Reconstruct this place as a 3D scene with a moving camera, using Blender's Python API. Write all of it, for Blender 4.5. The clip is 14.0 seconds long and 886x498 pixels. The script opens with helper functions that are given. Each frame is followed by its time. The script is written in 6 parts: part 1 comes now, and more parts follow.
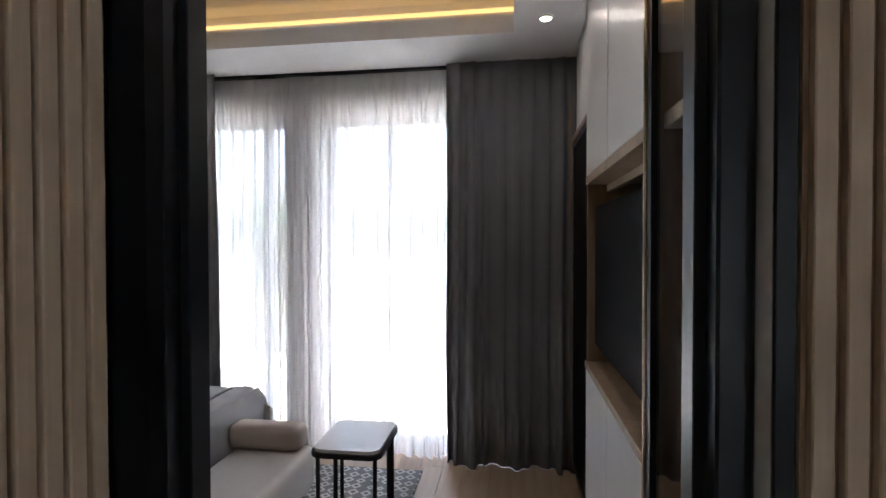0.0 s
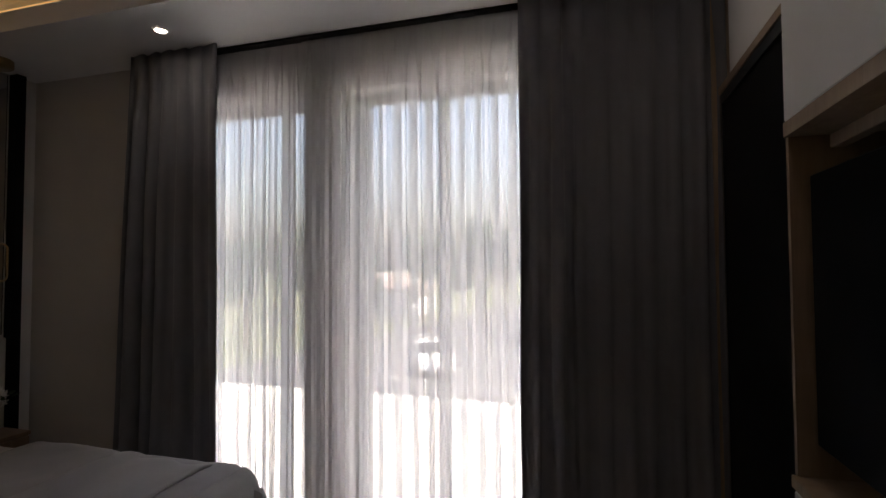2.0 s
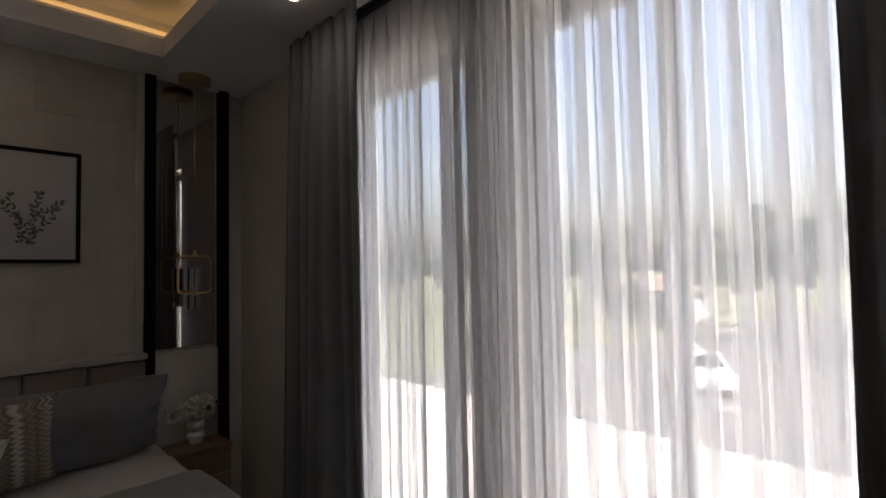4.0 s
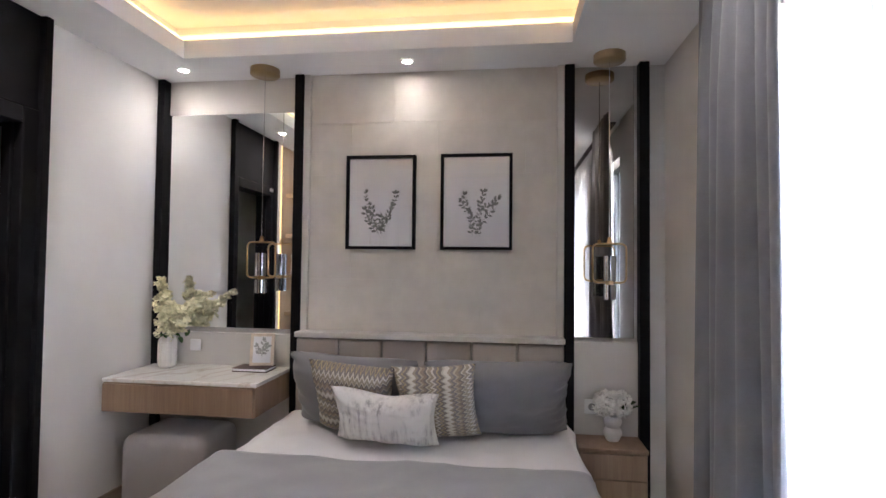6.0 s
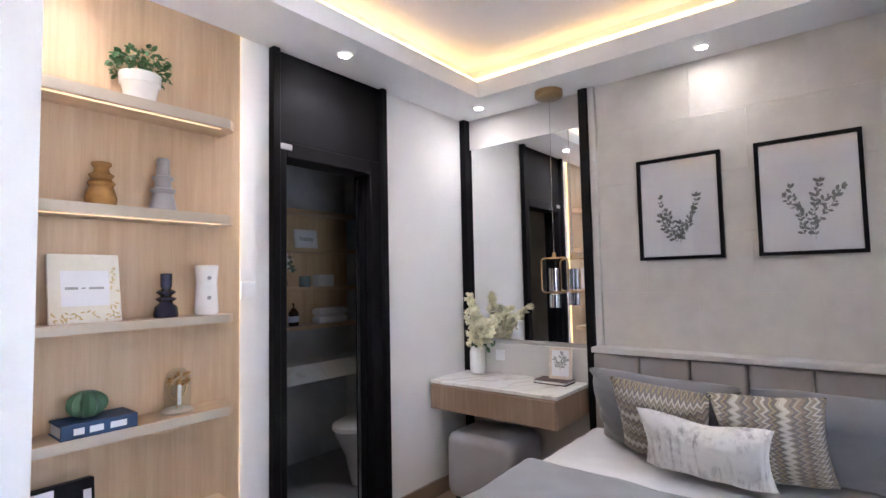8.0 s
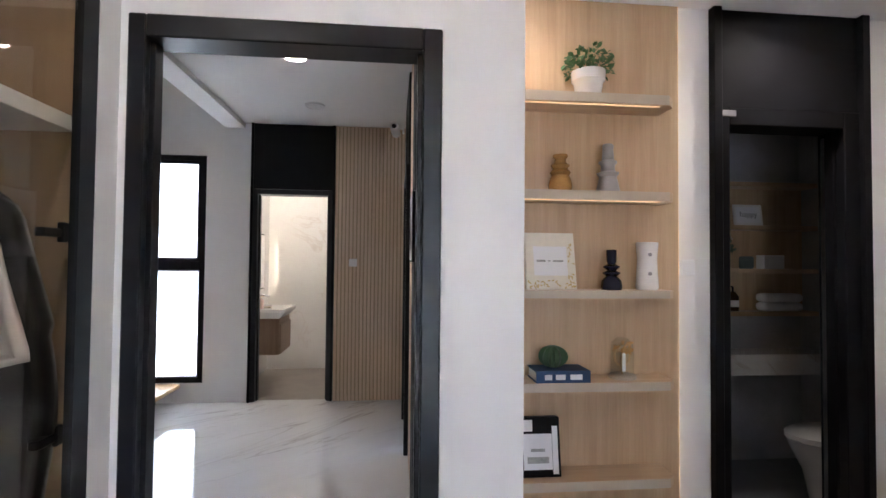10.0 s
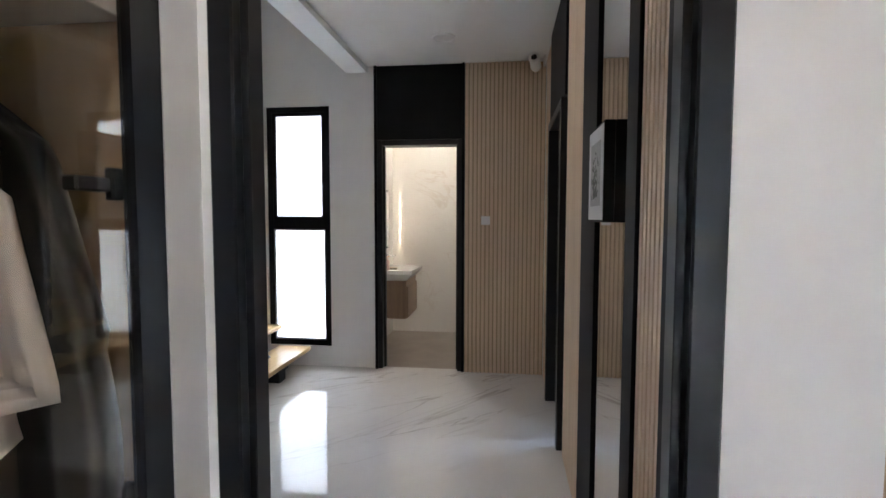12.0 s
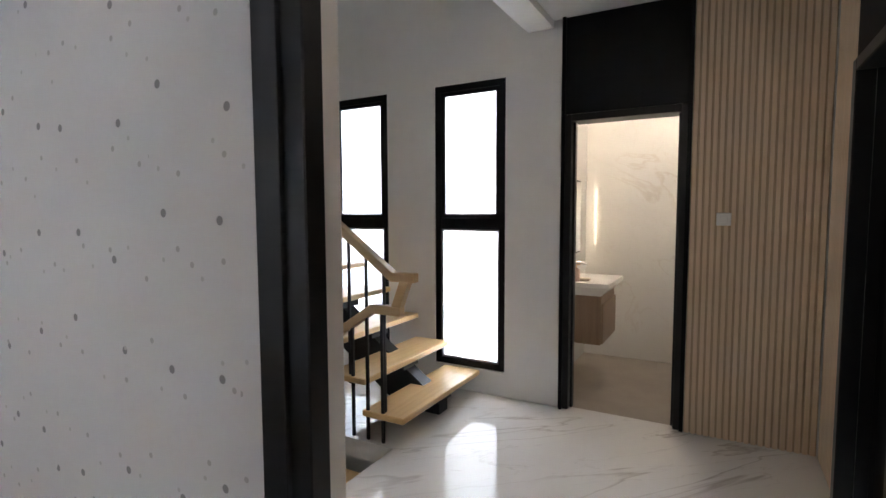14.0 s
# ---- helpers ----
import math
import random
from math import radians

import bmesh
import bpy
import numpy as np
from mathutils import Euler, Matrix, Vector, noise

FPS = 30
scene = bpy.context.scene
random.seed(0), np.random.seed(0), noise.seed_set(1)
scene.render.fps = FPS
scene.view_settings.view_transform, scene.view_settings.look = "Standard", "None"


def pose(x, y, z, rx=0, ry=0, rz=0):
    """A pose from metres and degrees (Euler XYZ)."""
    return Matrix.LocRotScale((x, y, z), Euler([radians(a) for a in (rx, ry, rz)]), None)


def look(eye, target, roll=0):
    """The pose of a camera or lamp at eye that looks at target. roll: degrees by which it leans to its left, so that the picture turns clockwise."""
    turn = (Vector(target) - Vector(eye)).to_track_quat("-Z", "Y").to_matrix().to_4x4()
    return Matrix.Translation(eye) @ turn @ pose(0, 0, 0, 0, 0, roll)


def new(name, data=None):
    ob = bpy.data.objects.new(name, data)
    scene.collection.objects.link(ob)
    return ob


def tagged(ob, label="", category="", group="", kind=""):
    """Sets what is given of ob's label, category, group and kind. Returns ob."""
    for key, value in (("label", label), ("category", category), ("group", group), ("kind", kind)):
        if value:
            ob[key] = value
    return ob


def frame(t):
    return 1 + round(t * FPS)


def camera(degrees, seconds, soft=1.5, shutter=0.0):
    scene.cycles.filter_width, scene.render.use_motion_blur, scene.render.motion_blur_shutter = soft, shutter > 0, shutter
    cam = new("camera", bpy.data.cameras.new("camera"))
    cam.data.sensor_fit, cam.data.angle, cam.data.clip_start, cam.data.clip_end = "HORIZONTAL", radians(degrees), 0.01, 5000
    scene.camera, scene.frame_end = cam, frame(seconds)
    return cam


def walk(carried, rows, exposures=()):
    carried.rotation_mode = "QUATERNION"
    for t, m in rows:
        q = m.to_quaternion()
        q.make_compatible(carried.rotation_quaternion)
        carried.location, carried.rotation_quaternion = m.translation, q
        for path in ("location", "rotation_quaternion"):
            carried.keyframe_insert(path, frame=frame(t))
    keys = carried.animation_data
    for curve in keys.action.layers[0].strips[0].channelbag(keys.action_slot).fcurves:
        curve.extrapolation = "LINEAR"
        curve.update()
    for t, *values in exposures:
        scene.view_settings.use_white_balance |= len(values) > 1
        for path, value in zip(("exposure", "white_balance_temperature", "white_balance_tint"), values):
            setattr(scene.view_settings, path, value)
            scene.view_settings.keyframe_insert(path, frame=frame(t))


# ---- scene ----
cam = camera(82.8, 14.0)
PATH = [
    (0, (0.684, -0.207, 1.43), (0.413, 1.774, 1.397), -0.1),
    (0.5, (0.702, 0.058, 1.43), (0.428, 2.039, 1.387), -0.2),
    (1, (0.684, 0.306, 1.425), (0.335, 2.275, 1.398), -0.9),
    (1.5, (0.632, 0.54, 1.425), (0.182, 2.489, 1.439), -1.2),
    (2, (0.56, 0.79, 1.375), (0.001, 2.709, 1.444), -0.3),
    (2.2, (0.54, 0.895, 1.365), (-0.038, 2.808, 1.435), 0.0),
    (4.3, (0.395, 1.852, 1.413), (-1.189, 3.071, 1.496), -1.3),
    (4.5, (0.387, 1.924, 1.417), (-1.297, 3.0, 1.493), -1.2),
    (5, (0.309, 2.07, 1.406), (-1.565, 2.768, 1.445), 0.8),
    (5.5, (0.231, 2.154, 1.401), (-1.76, 2.34, 1.468), 1.2),
    (6, (0.177, 2.201, 1.395), (-1.807, 1.955, 1.455), 0.6),
    (6.5, (0.17, 2.21, 1.404), (-1.739, 1.616, 1.451), 0.3),
    (7, (0.168, 2.196, 1.399), (-1.635, 1.334, 1.46), 0.7),
    (7.5, (0.174, 2.15, 1.399), (-1.525, 1.099, 1.487), 0.5),
    (8, (0.167, 2.151, 1.4), (-1.392, 0.904, 1.519), -1.2),
    (8.5, (0.15, 2.178, 1.391), (-1.126, 0.643, 1.52), -2.6),
    (9, (0.154, 2.209, 1.366), (-0.668, 0.388, 1.465), -1.2),
    (9.2, (0.178, 2.206, 1.372), (-0.495, 0.324, 1.455), -0.4),
    (11.3, (0.386, 1.812, 1.391), (0.555, -0.181, 1.419), -0.1),
    (11.5, (0.448, 1.735, 1.396), (0.631, -0.257, 1.391), 0.1),
    (12, (0.459, 1.504, 1.399), (0.704, -0.477, 1.275), 0.1),
    (12.5, (0.51, 1.244, 1.386), (0.746, -0.732, 1.179), -0.2),
    (13, (0.516, 0.971, 1.383), (0.841, -0.992, 1.184), -0.3),
    (13.5, (0.548, 0.733, 1.374), (1.05, -1.195, 1.2), -0.1),
    (14, (0.638, 0.538, 1.421), (1.607, -1.205, 1.277), -0.2),
]
EXPOSURES = [(0, 4.5, 6300, 15), (0.6, 3.75, 6500, 17), (2.2, 3.15, 7000, 19), (4.3, 3.2, 6900, 18), (5.0, 3.8, 6900, 18), (5.5, 4.9, 6900, 18), (6.3, 6.12, 5600, 16), (8, 6.2, 5650, 17), (9.2, 5.7, 5950, 17), (11.3, 5.5, 6200, 15), (12.0, 5.4, 6300, 14), (12.5, 5.45, 6600, 14), (13, 5.7, 7200, 16), (14, 5.3, 6700, 15)]
walk(cam, [(t, look(e, g, r)) for t, e, g, r in PATH], EXPOSURES)

# ---------- light of day ----------
world = bpy.data.worlds.new("sky")
scene.world = world
world.use_nodes = True
wn = world.node_tree.nodes
sky = wn.new("ShaderNodeTexSky")
sky.sky_type = 'NISHITA'
sky.sun_disc = False
sky.sun_elevation = radians(62)
sky.sun_rotation = radians(85)
sky.dust_density = 7.0
sky.air_density = 1.2
wn["Background"].inputs["Strength"].default_value = 0.13
world.node_tree.links.new(sky.outputs["Color"], wn["Background"].inputs["Color"])
sun = new("sun", bpy.data.lights.new("sun", 'SUN'))
sun.data.energy, sun.data.angle, sun.data.color = 4.5, radians(0.6), (1.0, 0.95, 0.88)
sun.matrix_world = look((3.2, 0.3, 6.0), (0.0, 0.0, 0.0))

# ---------- materials ----------


def nodes_of(name):
    m = bpy.data.materials.new(name)
    m.use_nodes = True
    nt = m.node_tree
    return m, nt, nt.nodes, nt.links, nt.nodes["Principled BSDF"]


def coords(nt, scale, space="Object"):
    tc = nt.nodes.new("ShaderNodeTexCoord")
    mp = nt.nodes.new("ShaderNodeMapping")
    mp.inputs["Scale"].default_value = scale
    nt.links.new(tc.outputs[space], mp.inputs["Vector"])
    return mp.outputs["Vector"]


def ramp(nt, fac, stops):
    r = nt.nodes.new("ShaderNodeValToRGB")
    els = r.color_ramp.elements
    while len(els) < len(stops):
        els.new(0.5)
    for e, (p, c) in zip(els, stops):
        e.position, e.color = p, (*c, 1)
    nt.links.new(fac, r.inputs["Fac"])
    return r.outputs["Color"]


def noise_fac(nt, vec, scale, detail=4, rough=0.55, dist=0.0):
    n = nt.nodes.new("ShaderNodeTexNoise")
    n.inputs["Scale"].default_value = scale
    n.inputs["Detail"].default_value = detail
    n.inputs["Roughness"].default_value = rough
    n.inputs["Distortion"].default_value = dist
    nt.links.new(vec, n.inputs["Vector"])
    return n.outputs["Fac"]


def bump(nt, bsdf, fac, strength, distance=0.002):
    b = nt.nodes.new("ShaderNodeBump")
    b.inputs["Strength"].default_value = strength
    b.inputs["Distance"].default_value = distance
    nt.links.new(fac, b.inputs["Height"])
    nt.links.new(b.outputs["Normal"], bsdf.inputs["Normal"])


def mixc(nt, fac, a, b, mode='MIX'):
    m = nt.nodes.new("ShaderNodeMix")
    m.data_type, m.blend_type = 'RGBA', mode
    if isinstance(fac, float):
        m.inputs[0].default_value = fac
    else:
        nt.links.new(fac, m.inputs[0])
    for i, c in ((6, a), (7, b)):
        if isinstance(c, tuple):
            m.inputs[i].default_value = (*c, 1)
        else:
            nt.links.new(c, m.inputs[i])
    return m.outputs[2]


def plain(name, col, rough=0.5, metal=0.0, var=0.06, scale=6.0, fine=180.0, bumpy=0.1, dist=0.001, coat=0.0, sheen=0.0, spec=0.5):
    """A surface with slow and fine variation of colour and a fine relief."""
    m, nt, n, l, b = nodes_of(name)
    v = coords(nt, (1, 1, 1))
    slow, quick = noise_fac(nt, v, scale), noise_fac(nt, v, fine, 3)
    lo = tuple(c * (1 - var) for c in col)
    hi = tuple(min(1, c * (1 + var)) for c in col)
    c1 = ramp(nt, slow, [(0.3, lo), (0.7, hi)])
    c2 = mixc(nt, 0.25, c1, ramp(nt, quick, [(0.3, lo), (0.7, hi)]))
    l.new(c2, b.inputs["Base Color"])
    b.inputs["Roughness"].default_value = rough
    b.inputs["Metallic"].default_value = metal
    b.inputs["Coat Weight"].default_value = coat
    b.inputs["Specular IOR Level"].default_value = spec
    b.inputs["Sheen Weight"].default_value = sheen
    if bumpy:
        bump(nt, b, quick, bumpy, dist)
    return m


def wood(name, dark, mid, light, axis='z', rough=0.45, fineness=1.0):
    """Veneer with straight grain along one axis."""
    m, nt, n, l, b = nodes_of(name)
    across, along = 26.0 * fineness, 1.1 * fineness
    s = {'x': (along, across, across), 'y': (across, along, across), 'z': (across, across, along)}[axis]
    v = coords(nt, s)
    oi = nt.nodes.new("ShaderNodeObjectInfo")
    add = nt.nodes.new("ShaderNodeVectorMath")
    add.operation = 'MULTIPLY_ADD'
    comb = nt.nodes.new("ShaderNodeCombineXYZ")
    for i in range(3):
        l.new(oi.outputs["Random"], comb.inputs[i])
    add.inputs[1].default_value = (9, 9, 9)
    l.new(comb.outputs[0], add.inputs[0])
    l.new(v, add.inputs[2])
    g1 = noise_fac(nt, add.outputs[0], 1.0, 6, 0.6, 0.15)
    g2 = noise_fac(nt, add.outputs[0], 4.5, 3, 0.7)
    g3 = noise_fac(nt, add.outputs[0], 0.16, 2)
    c1 = ramp(nt, g1, [(0.3, dark), (0.5, mid), (0.72, light)])
    c2 = mixc(nt, 0.3, c1, ramp(nt, g2, [(0.35, dark), (0.65, light)]))
    c3 = mixc(nt, 0.3, c2, ramp(nt, g3, [(0.35, mid), (0.65, light)]))
    l.new(c3, b.inputs["Base Color"])
    b.inputs["Roughness"].default_value = rough
    bump(nt, b, g2, 0.15, 0.0008)
    return m


def fabric(name, col, weave=700.0, var=0.14, rough=0.9, sheen=0.3, slow=7.0):
    m, nt, n, l, b = nodes_of(name)
    v = coords(nt, (1, 1, 1))
    w1 = nt.nodes.new("ShaderNodeTexWave")
    w1.inputs["Scale"].default_value = weave / 6.28
    w1.bands_direction = 'DIAGONAL'
    l.new(v, w1.inputs["Vector"])
    q = noise_fac(nt, v, 260.0, 3)
    s = noise_fac(nt, v, slow, 4)
    lo, hi = tuple(c * (1 - var) for c in col), tuple(min(1, c * (1 + var)) for c in col)
    c = mixc(nt, 0.5, ramp(nt, s, [(0.3, lo), (0.7, hi)]), ramp(nt, q, [(0.3, lo), (0.7, hi)]))
    l.new(c, b.inputs["Base Color"])
    b.inputs["Roughness"].default_value = rough
    b.inputs["Sheen Weight"].default_value = sheen
    bump(nt, b, q, 0.25, 0.001)
    return m


def marble(name, base, vein, rough=0.08, scale=1.0, spread=0.035, turn=0.55):
    m, nt, n, l, b = nodes_of(name)
    v = coords(nt, (1, 1, 1))
    tn = nt.nodes.new("ShaderNodeMapping")
    tn.inputs["Rotation"].default_value = (0.25, 0.2, turn)
    l.new(v, tn.inputs["Vector"])
    mp = nt.nodes.new("ShaderNodeMapping")
    mp.inputs["Scale"].default_value = (scale * 0.4, scale * 1.9, scale * 1.2)
    l.new(tn.outputs[0], mp.inputs["Vector"])
    f1 = noise_fac(nt, mp.outputs[0], 1.3, 5, 0.5, 0.5)
    f2 = noise_fac(nt, mp.outputs[0], 2.6, 6, 0.55, 0.7)
    mask = noise_fac(nt, mp.outputs[0], 0.9, 2)
    v1 = ramp(nt, f1, [(0.5 - spread, (0, 0, 0)), (0.5, (1, 1, 1)), (0.5 + spread * 0.5, (0, 0, 0))])
    v2 = ramp(nt, f2, [(0.5 - spread * 0.6, (0, 0, 0)), (0.5, (0.45, 0.45, 0.45)), (0.5 + spread * 0.5, (0, 0, 0))])
    mk = ramp(nt, mask, [(0.4, (0.05, 0.05, 0.05)), (0.58, (0.85, 0.85, 0.85))])
    vs = mixc(nt, 1.0, mixc(nt, 1.0, v1, v2, 'ADD'), mk, 'MULTIPLY')
    cloud = ramp(nt, noise_fac(nt, mp.outputs[0], 2.0, 5), [(0.3, tuple(c * 0.93 for c in base)), (0.7, base)])
    l.new(mixc(nt, vs, cloud, vein), b.inputs["Base Color"])
    b.inputs["Roughness"].default_value = rough
    return m


def glowing(name, col, strength):
    m, nt, n, l, b = nodes_of(name)
    b.inputs["Base Color"].default_value = (*col, 1)
    b.inputs["Emission Color"].default_value = (*col, 1)
    b.inputs["Emission Strength"].default_value = strength
    return m


def glass_pane(name, tint, rough=0.0, gloss=0.035):
    """Flat glass: mostly clear, with mirror gloss by Fresnel."""
    m, nt, n, l, b = nodes_of(name)
    n.remove(b)
    out = n["Material Output"]
    tr, gl, mx = n.new("ShaderNodeBsdfTransparent"), n.new("ShaderNodeBsdfGlossy"), n.new("ShaderNodeMixShader")
    lw, pw, fr = n.new("ShaderNodeLayerWeight"), n.new("ShaderNodeMath"), n.new("ShaderNodeMath")
    lw.inputs["Blend"].default_value = 0.5
    pw.operation, fr.operation = 'POWER', 'MULTIPLY_ADD'
    pw.inputs[1].default_value, fr.inputs[1].default_value, fr.inputs[2].default_value = 5.0, 0.965 - gloss, gloss
    l.new(lw.outputs["Facing"], pw.inputs[0])
    l.new(pw.outputs[0], fr.inputs[0])
    tr.inputs["Color"].default_value = (*tint, 1)
    gl.inputs["Roughness"].default_value = rough
    l.new(fr.outputs[0], mx.inputs[0])
    l.new(tr.outputs[0], mx.inputs[1])
    l.new(gl.outputs[0], mx.inputs[2])
    l.new(mx.outputs[0], out.inputs["Surface"])
    return m


def sheer_cloth(name):
    m, nt, n, l, b = nodes_of(name)
    n.remove(b)
    out = n["Material Output"]
    tr, tl, df = n.new("ShaderNodeBsdfTransparent"), n.new("ShaderNodeBsdfTranslucent"), n.new("ShaderNodeBsdfDiffuse")
    a, c = n.new("ShaderNodeMixShader"), n.new("ShaderNodeMixShader")
    v = coords(nt, (1, 1, 1))
    wv = noise_fac(nt, coords(nt, (60, 60, 1)), 1.2, 3)
    tl.inputs["Color"].default_value = (0.84, 0.845, 0.86, 1)
    df.inputs["Color"].default_value = (0.82, 0.82, 0.84, 1)
    a.inputs[0].default_value = 0.2
    l.new(tl.outputs[0], a.inputs[1])
    l.new(df.outputs[0], a.inputs[2])
    mr = n.new("ShaderNodeMapRange")
    mr.inputs["To Min"].default_value, mr.inputs["To Max"].default_value = 0.52, 0.64
    l.new(wv, mr.inputs["Value"])
    l.new(mr.outputs[0], c.inputs[0])
    l.new(tr.outputs[0], c.inputs[1])
    l.new(a.outputs[0], c.inputs[2])
    l.new(c.outputs[0], out.inputs["Surface"])
    return m


def frosted(name):
    m, nt, n, l, b = nodes_of(name)
    n.remove(b)
    out = n["Material Output"]
    tl, gl, tr = n.new("ShaderNodeBsdfTranslucent"), n.new("ShaderNodeBsdfGlossy"), n.new("ShaderNodeBsdfTransparent")
    a, c = n.new("ShaderNodeMixShader"), n.new("ShaderNodeMixShader")
    tl.inputs["Color"].default_value = (0.54, 0.59, 0.605, 1)
    gl.inputs["Roughness"].default_value = 0.25
    a.inputs[0].default_value, c.inputs[0].default_value = 0.25, 0.05
    l.new(tl.outputs[0], a.inputs[1])
    l.new(tr.outputs[0], a.inputs[2])
    l.new(a.outputs[0], c.inputs[1])
    l.new(gl.outputs[0], c.inputs[2])
    l.new(c.outputs[0], out.inputs["Surface"])
    return m


def dotted_paper(name):
    """White wallpaper with scattered grey and faint dots."""
    m, nt, n, l, b = nodes_of(name)
    base = (0.72, 0.69, 0.695)
    col = base
    for k, (sc, rad, ink, off) in enumerate(((3.9, 0.056, (0.3, 0.28, 0.29), 0.0), (5.0, 0.05, (0.5, 0.47, 0.46), 3.3), (5.0, 0.04, (0.57, 0.54, 0.53), 7.7))):
        tc = nt.nodes.new("ShaderNodeTexCoord")
        mp = nt.nodes.new("ShaderNodeMapping")
        mp.inputs["Scale"].default_value = (sc, 0.0, sc * 0.62)
        mp.inputs["Location"].default_value = (off, 0.0, off * 0.7)
        l.new(tc.outputs["Object"], mp.inputs["Vector"])
        vo = nt.nodes.new("ShaderNodeTexVoronoi")
        vo.inputs["Scale"].default_value = 1.0
        vo.inputs["Randomness"].default_value = 0.55
        l.new(mp.outputs[0], vo.inputs["Vector"])
        # round dots in true size
        sub = nt.nodes.new("ShaderNodeVectorMath")
        sub.operation = 'SUBTRACT'
        l.new(mp.outputs[0], sub.inputs[0])
        l.new(vo.outputs["Position"], sub.inputs[1])
        mul = nt.nodes.new("ShaderNodeVectorMath")
        mul.operation = 'MULTIPLY'
        mul.inputs[1].default_value = (1, 0, 1 / 0.62)
        l.new(sub.outputs[0], mul.inputs[0])
        ln = nt.nodes.new("ShaderNodeVectorMath")
        ln.operation = 'LENGTH'
        l.new(mul.outputs[0], ln.inputs[0])
        f = ramp(nt, ln.outputs["Value"], [(rad * 0.85, (1, 1, 1)), (rad, (0, 0, 0))])
        col = mixc(nt, f, col, ink)
    l.new(col, b.inputs["Base Color"])
    b.inputs["Roughness"].default_value = 0.7
    bump(nt, b, noise_fac(nt, coords(nt, (1, 1, 1)), 350.0, 2), 0.15, 0.0006)
    return m


def zigzag(name):
    """Woven chevron bands in brown, black, cream and mustard."""
    m, nt, n, l, b = nodes_of(name)
    tc = nt.nodes.new("ShaderNodeTexCoord")
    sp = nt.nodes.new("ShaderNodeSeparateXYZ")
    l.new(tc.outputs["Object"], sp.inputs[0])

    def op(kind, a, c=0.0, d=0.0):
        x = nt.nodes.new("ShaderNodeMath")
        x.operation = kind
        for i, q in enumerate((a, c, d)):
            if isinstance(q, float):
                x.inputs[i].default_value = q
            else:
                l.new(q, x.inputs[i])
        return x.outputs[0]
    tri = op('PINGPONG', sp.outputs["X"], 0.012)
    h = op('ADD', sp.outputs["Z"], op('MULTIPLY', tri, 1.7))
    h = op('ADD', h, 5.0)
    fr = op('FRACT', op('MULTIPLY', h, 1 / 0.16))
    col = ramp(nt, fr, [(0.0, (0.27, 0.21, 0.155)), (0.09, (0.15, 0.135, 0.13)), (0.16, (0.52, 0.47, 0.38)), (0.2, (0.3, 0.25, 0.19)), (0.3, (0.62, 0.58, 0.5)),
                        (0.36, (0.22, 0.195, 0.19)), (0.46, (0.45, 0.36, 0.2)), (0.5, (0.17, 0.15, 0.14)), (0.6, (0.5, 0.46, 0.4)), (0.66, (0.66, 0.63, 0.56)), (0.78, (0.33, 0.28, 0.22)), (0.86, (0.19, 0.175, 0.175)), (0.94, (0.42, 0.36, 0.28))])
    col.node.color_ramp.interpolation = 'CONSTANT'
    q = noise_fac(nt, coords(nt, (1, 1, 1)), 300.0, 2)
    l.new(mixc(nt, 0.18, col, ramp(nt, q, [(0.3, (0.05, 0.04, 0.03)), (0.7, (0.6, 0.55, 0.45))])), b.inputs["Base Color"])
    b.inputs["Roughness"].default_value = 0.85
    bump(nt, b, fr, 0.2, 0.002)
    return m


def streaked(name):
    """Off-white cushion cloth with faint painted streaks."""
    m, nt, n, l, b = nodes_of(name)
    v = coords(nt, (45, 45, 4))
    f = noise_fac(nt, v, 1.0, 5, 0.65)
    big = noise_fac(nt, coords(nt, (1, 1, 1)), 9.0, 3)
    c = ramp(nt, f, [(0.36, (0.33, 0.31, 0.3)), (0.47, (0.6, 0.57, 0.54)), (0.62, (0.72, 0.7, 0.66))])
    l.new(mixc(nt, ramp(nt, big, [(0.42, (0, 0, 0)), (0.62, (1, 1, 1))]), c, (0.7, 0.67, 0.63)), b.inputs["Base Color"])
    b.inputs["Roughness"].default_value = 0.9
    return m


WALL = plain("wall_paint", (0.8, 0.785, 0.765), 0.75, var=0.02, fine=240, bumpy=0.12)
GREIGE = plain("greige_wallcover", (0.6, 0.575, 0.545), 0.7, var=0.03, fine=300, bumpy=0.2)
CEIL = plain("ceiling_paint", (0.86, 0.86, 0.86), 0.8, var=0.015, bumpy=0.05)
TILE_FAB = plain("linen_panel", (0.6, 0.565, 0.51), 0.8, var=0.07, scale=9, fine=320, bumpy=0.35)
BLACK = plain("black_laminate", (0.011, 0.011, 0.013), 0.5, var=0.15, bumpy=0.05, spec=0.08)
BLACK_GLOSS = plain("black_gloss_frame", (0.012, 0.013, 0.016), 0.34, var=0.1, bumpy=0, spec=0.35)
OAK = wood("light_oak", (0.39, 0.255, 0.145), (0.51, 0.35, 0.21), (0.6, 0.435, 0.275))
OAK_X = wood("light_oak_shelf", (0.39, 0.255, 0.145), (0.51, 0.35, 0.21), (0.6, 0.435, 0.275), 'x')
OAK_EDGE = plain("oak_edge_band", (0.5, 0.43, 0.34), 0.5, var=0.06)
WALNUT = wood("brown_veneer", (0.2, 0.125, 0.08), (0.285, 0.19, 0.125), (0.36, 0.255, 0.175))
CAB_OAK = wood("cabinet_oak", (0.24, 0.16, 0.1), (0.33, 0.235, 0.155), (0.42, 0.31, 0.21))
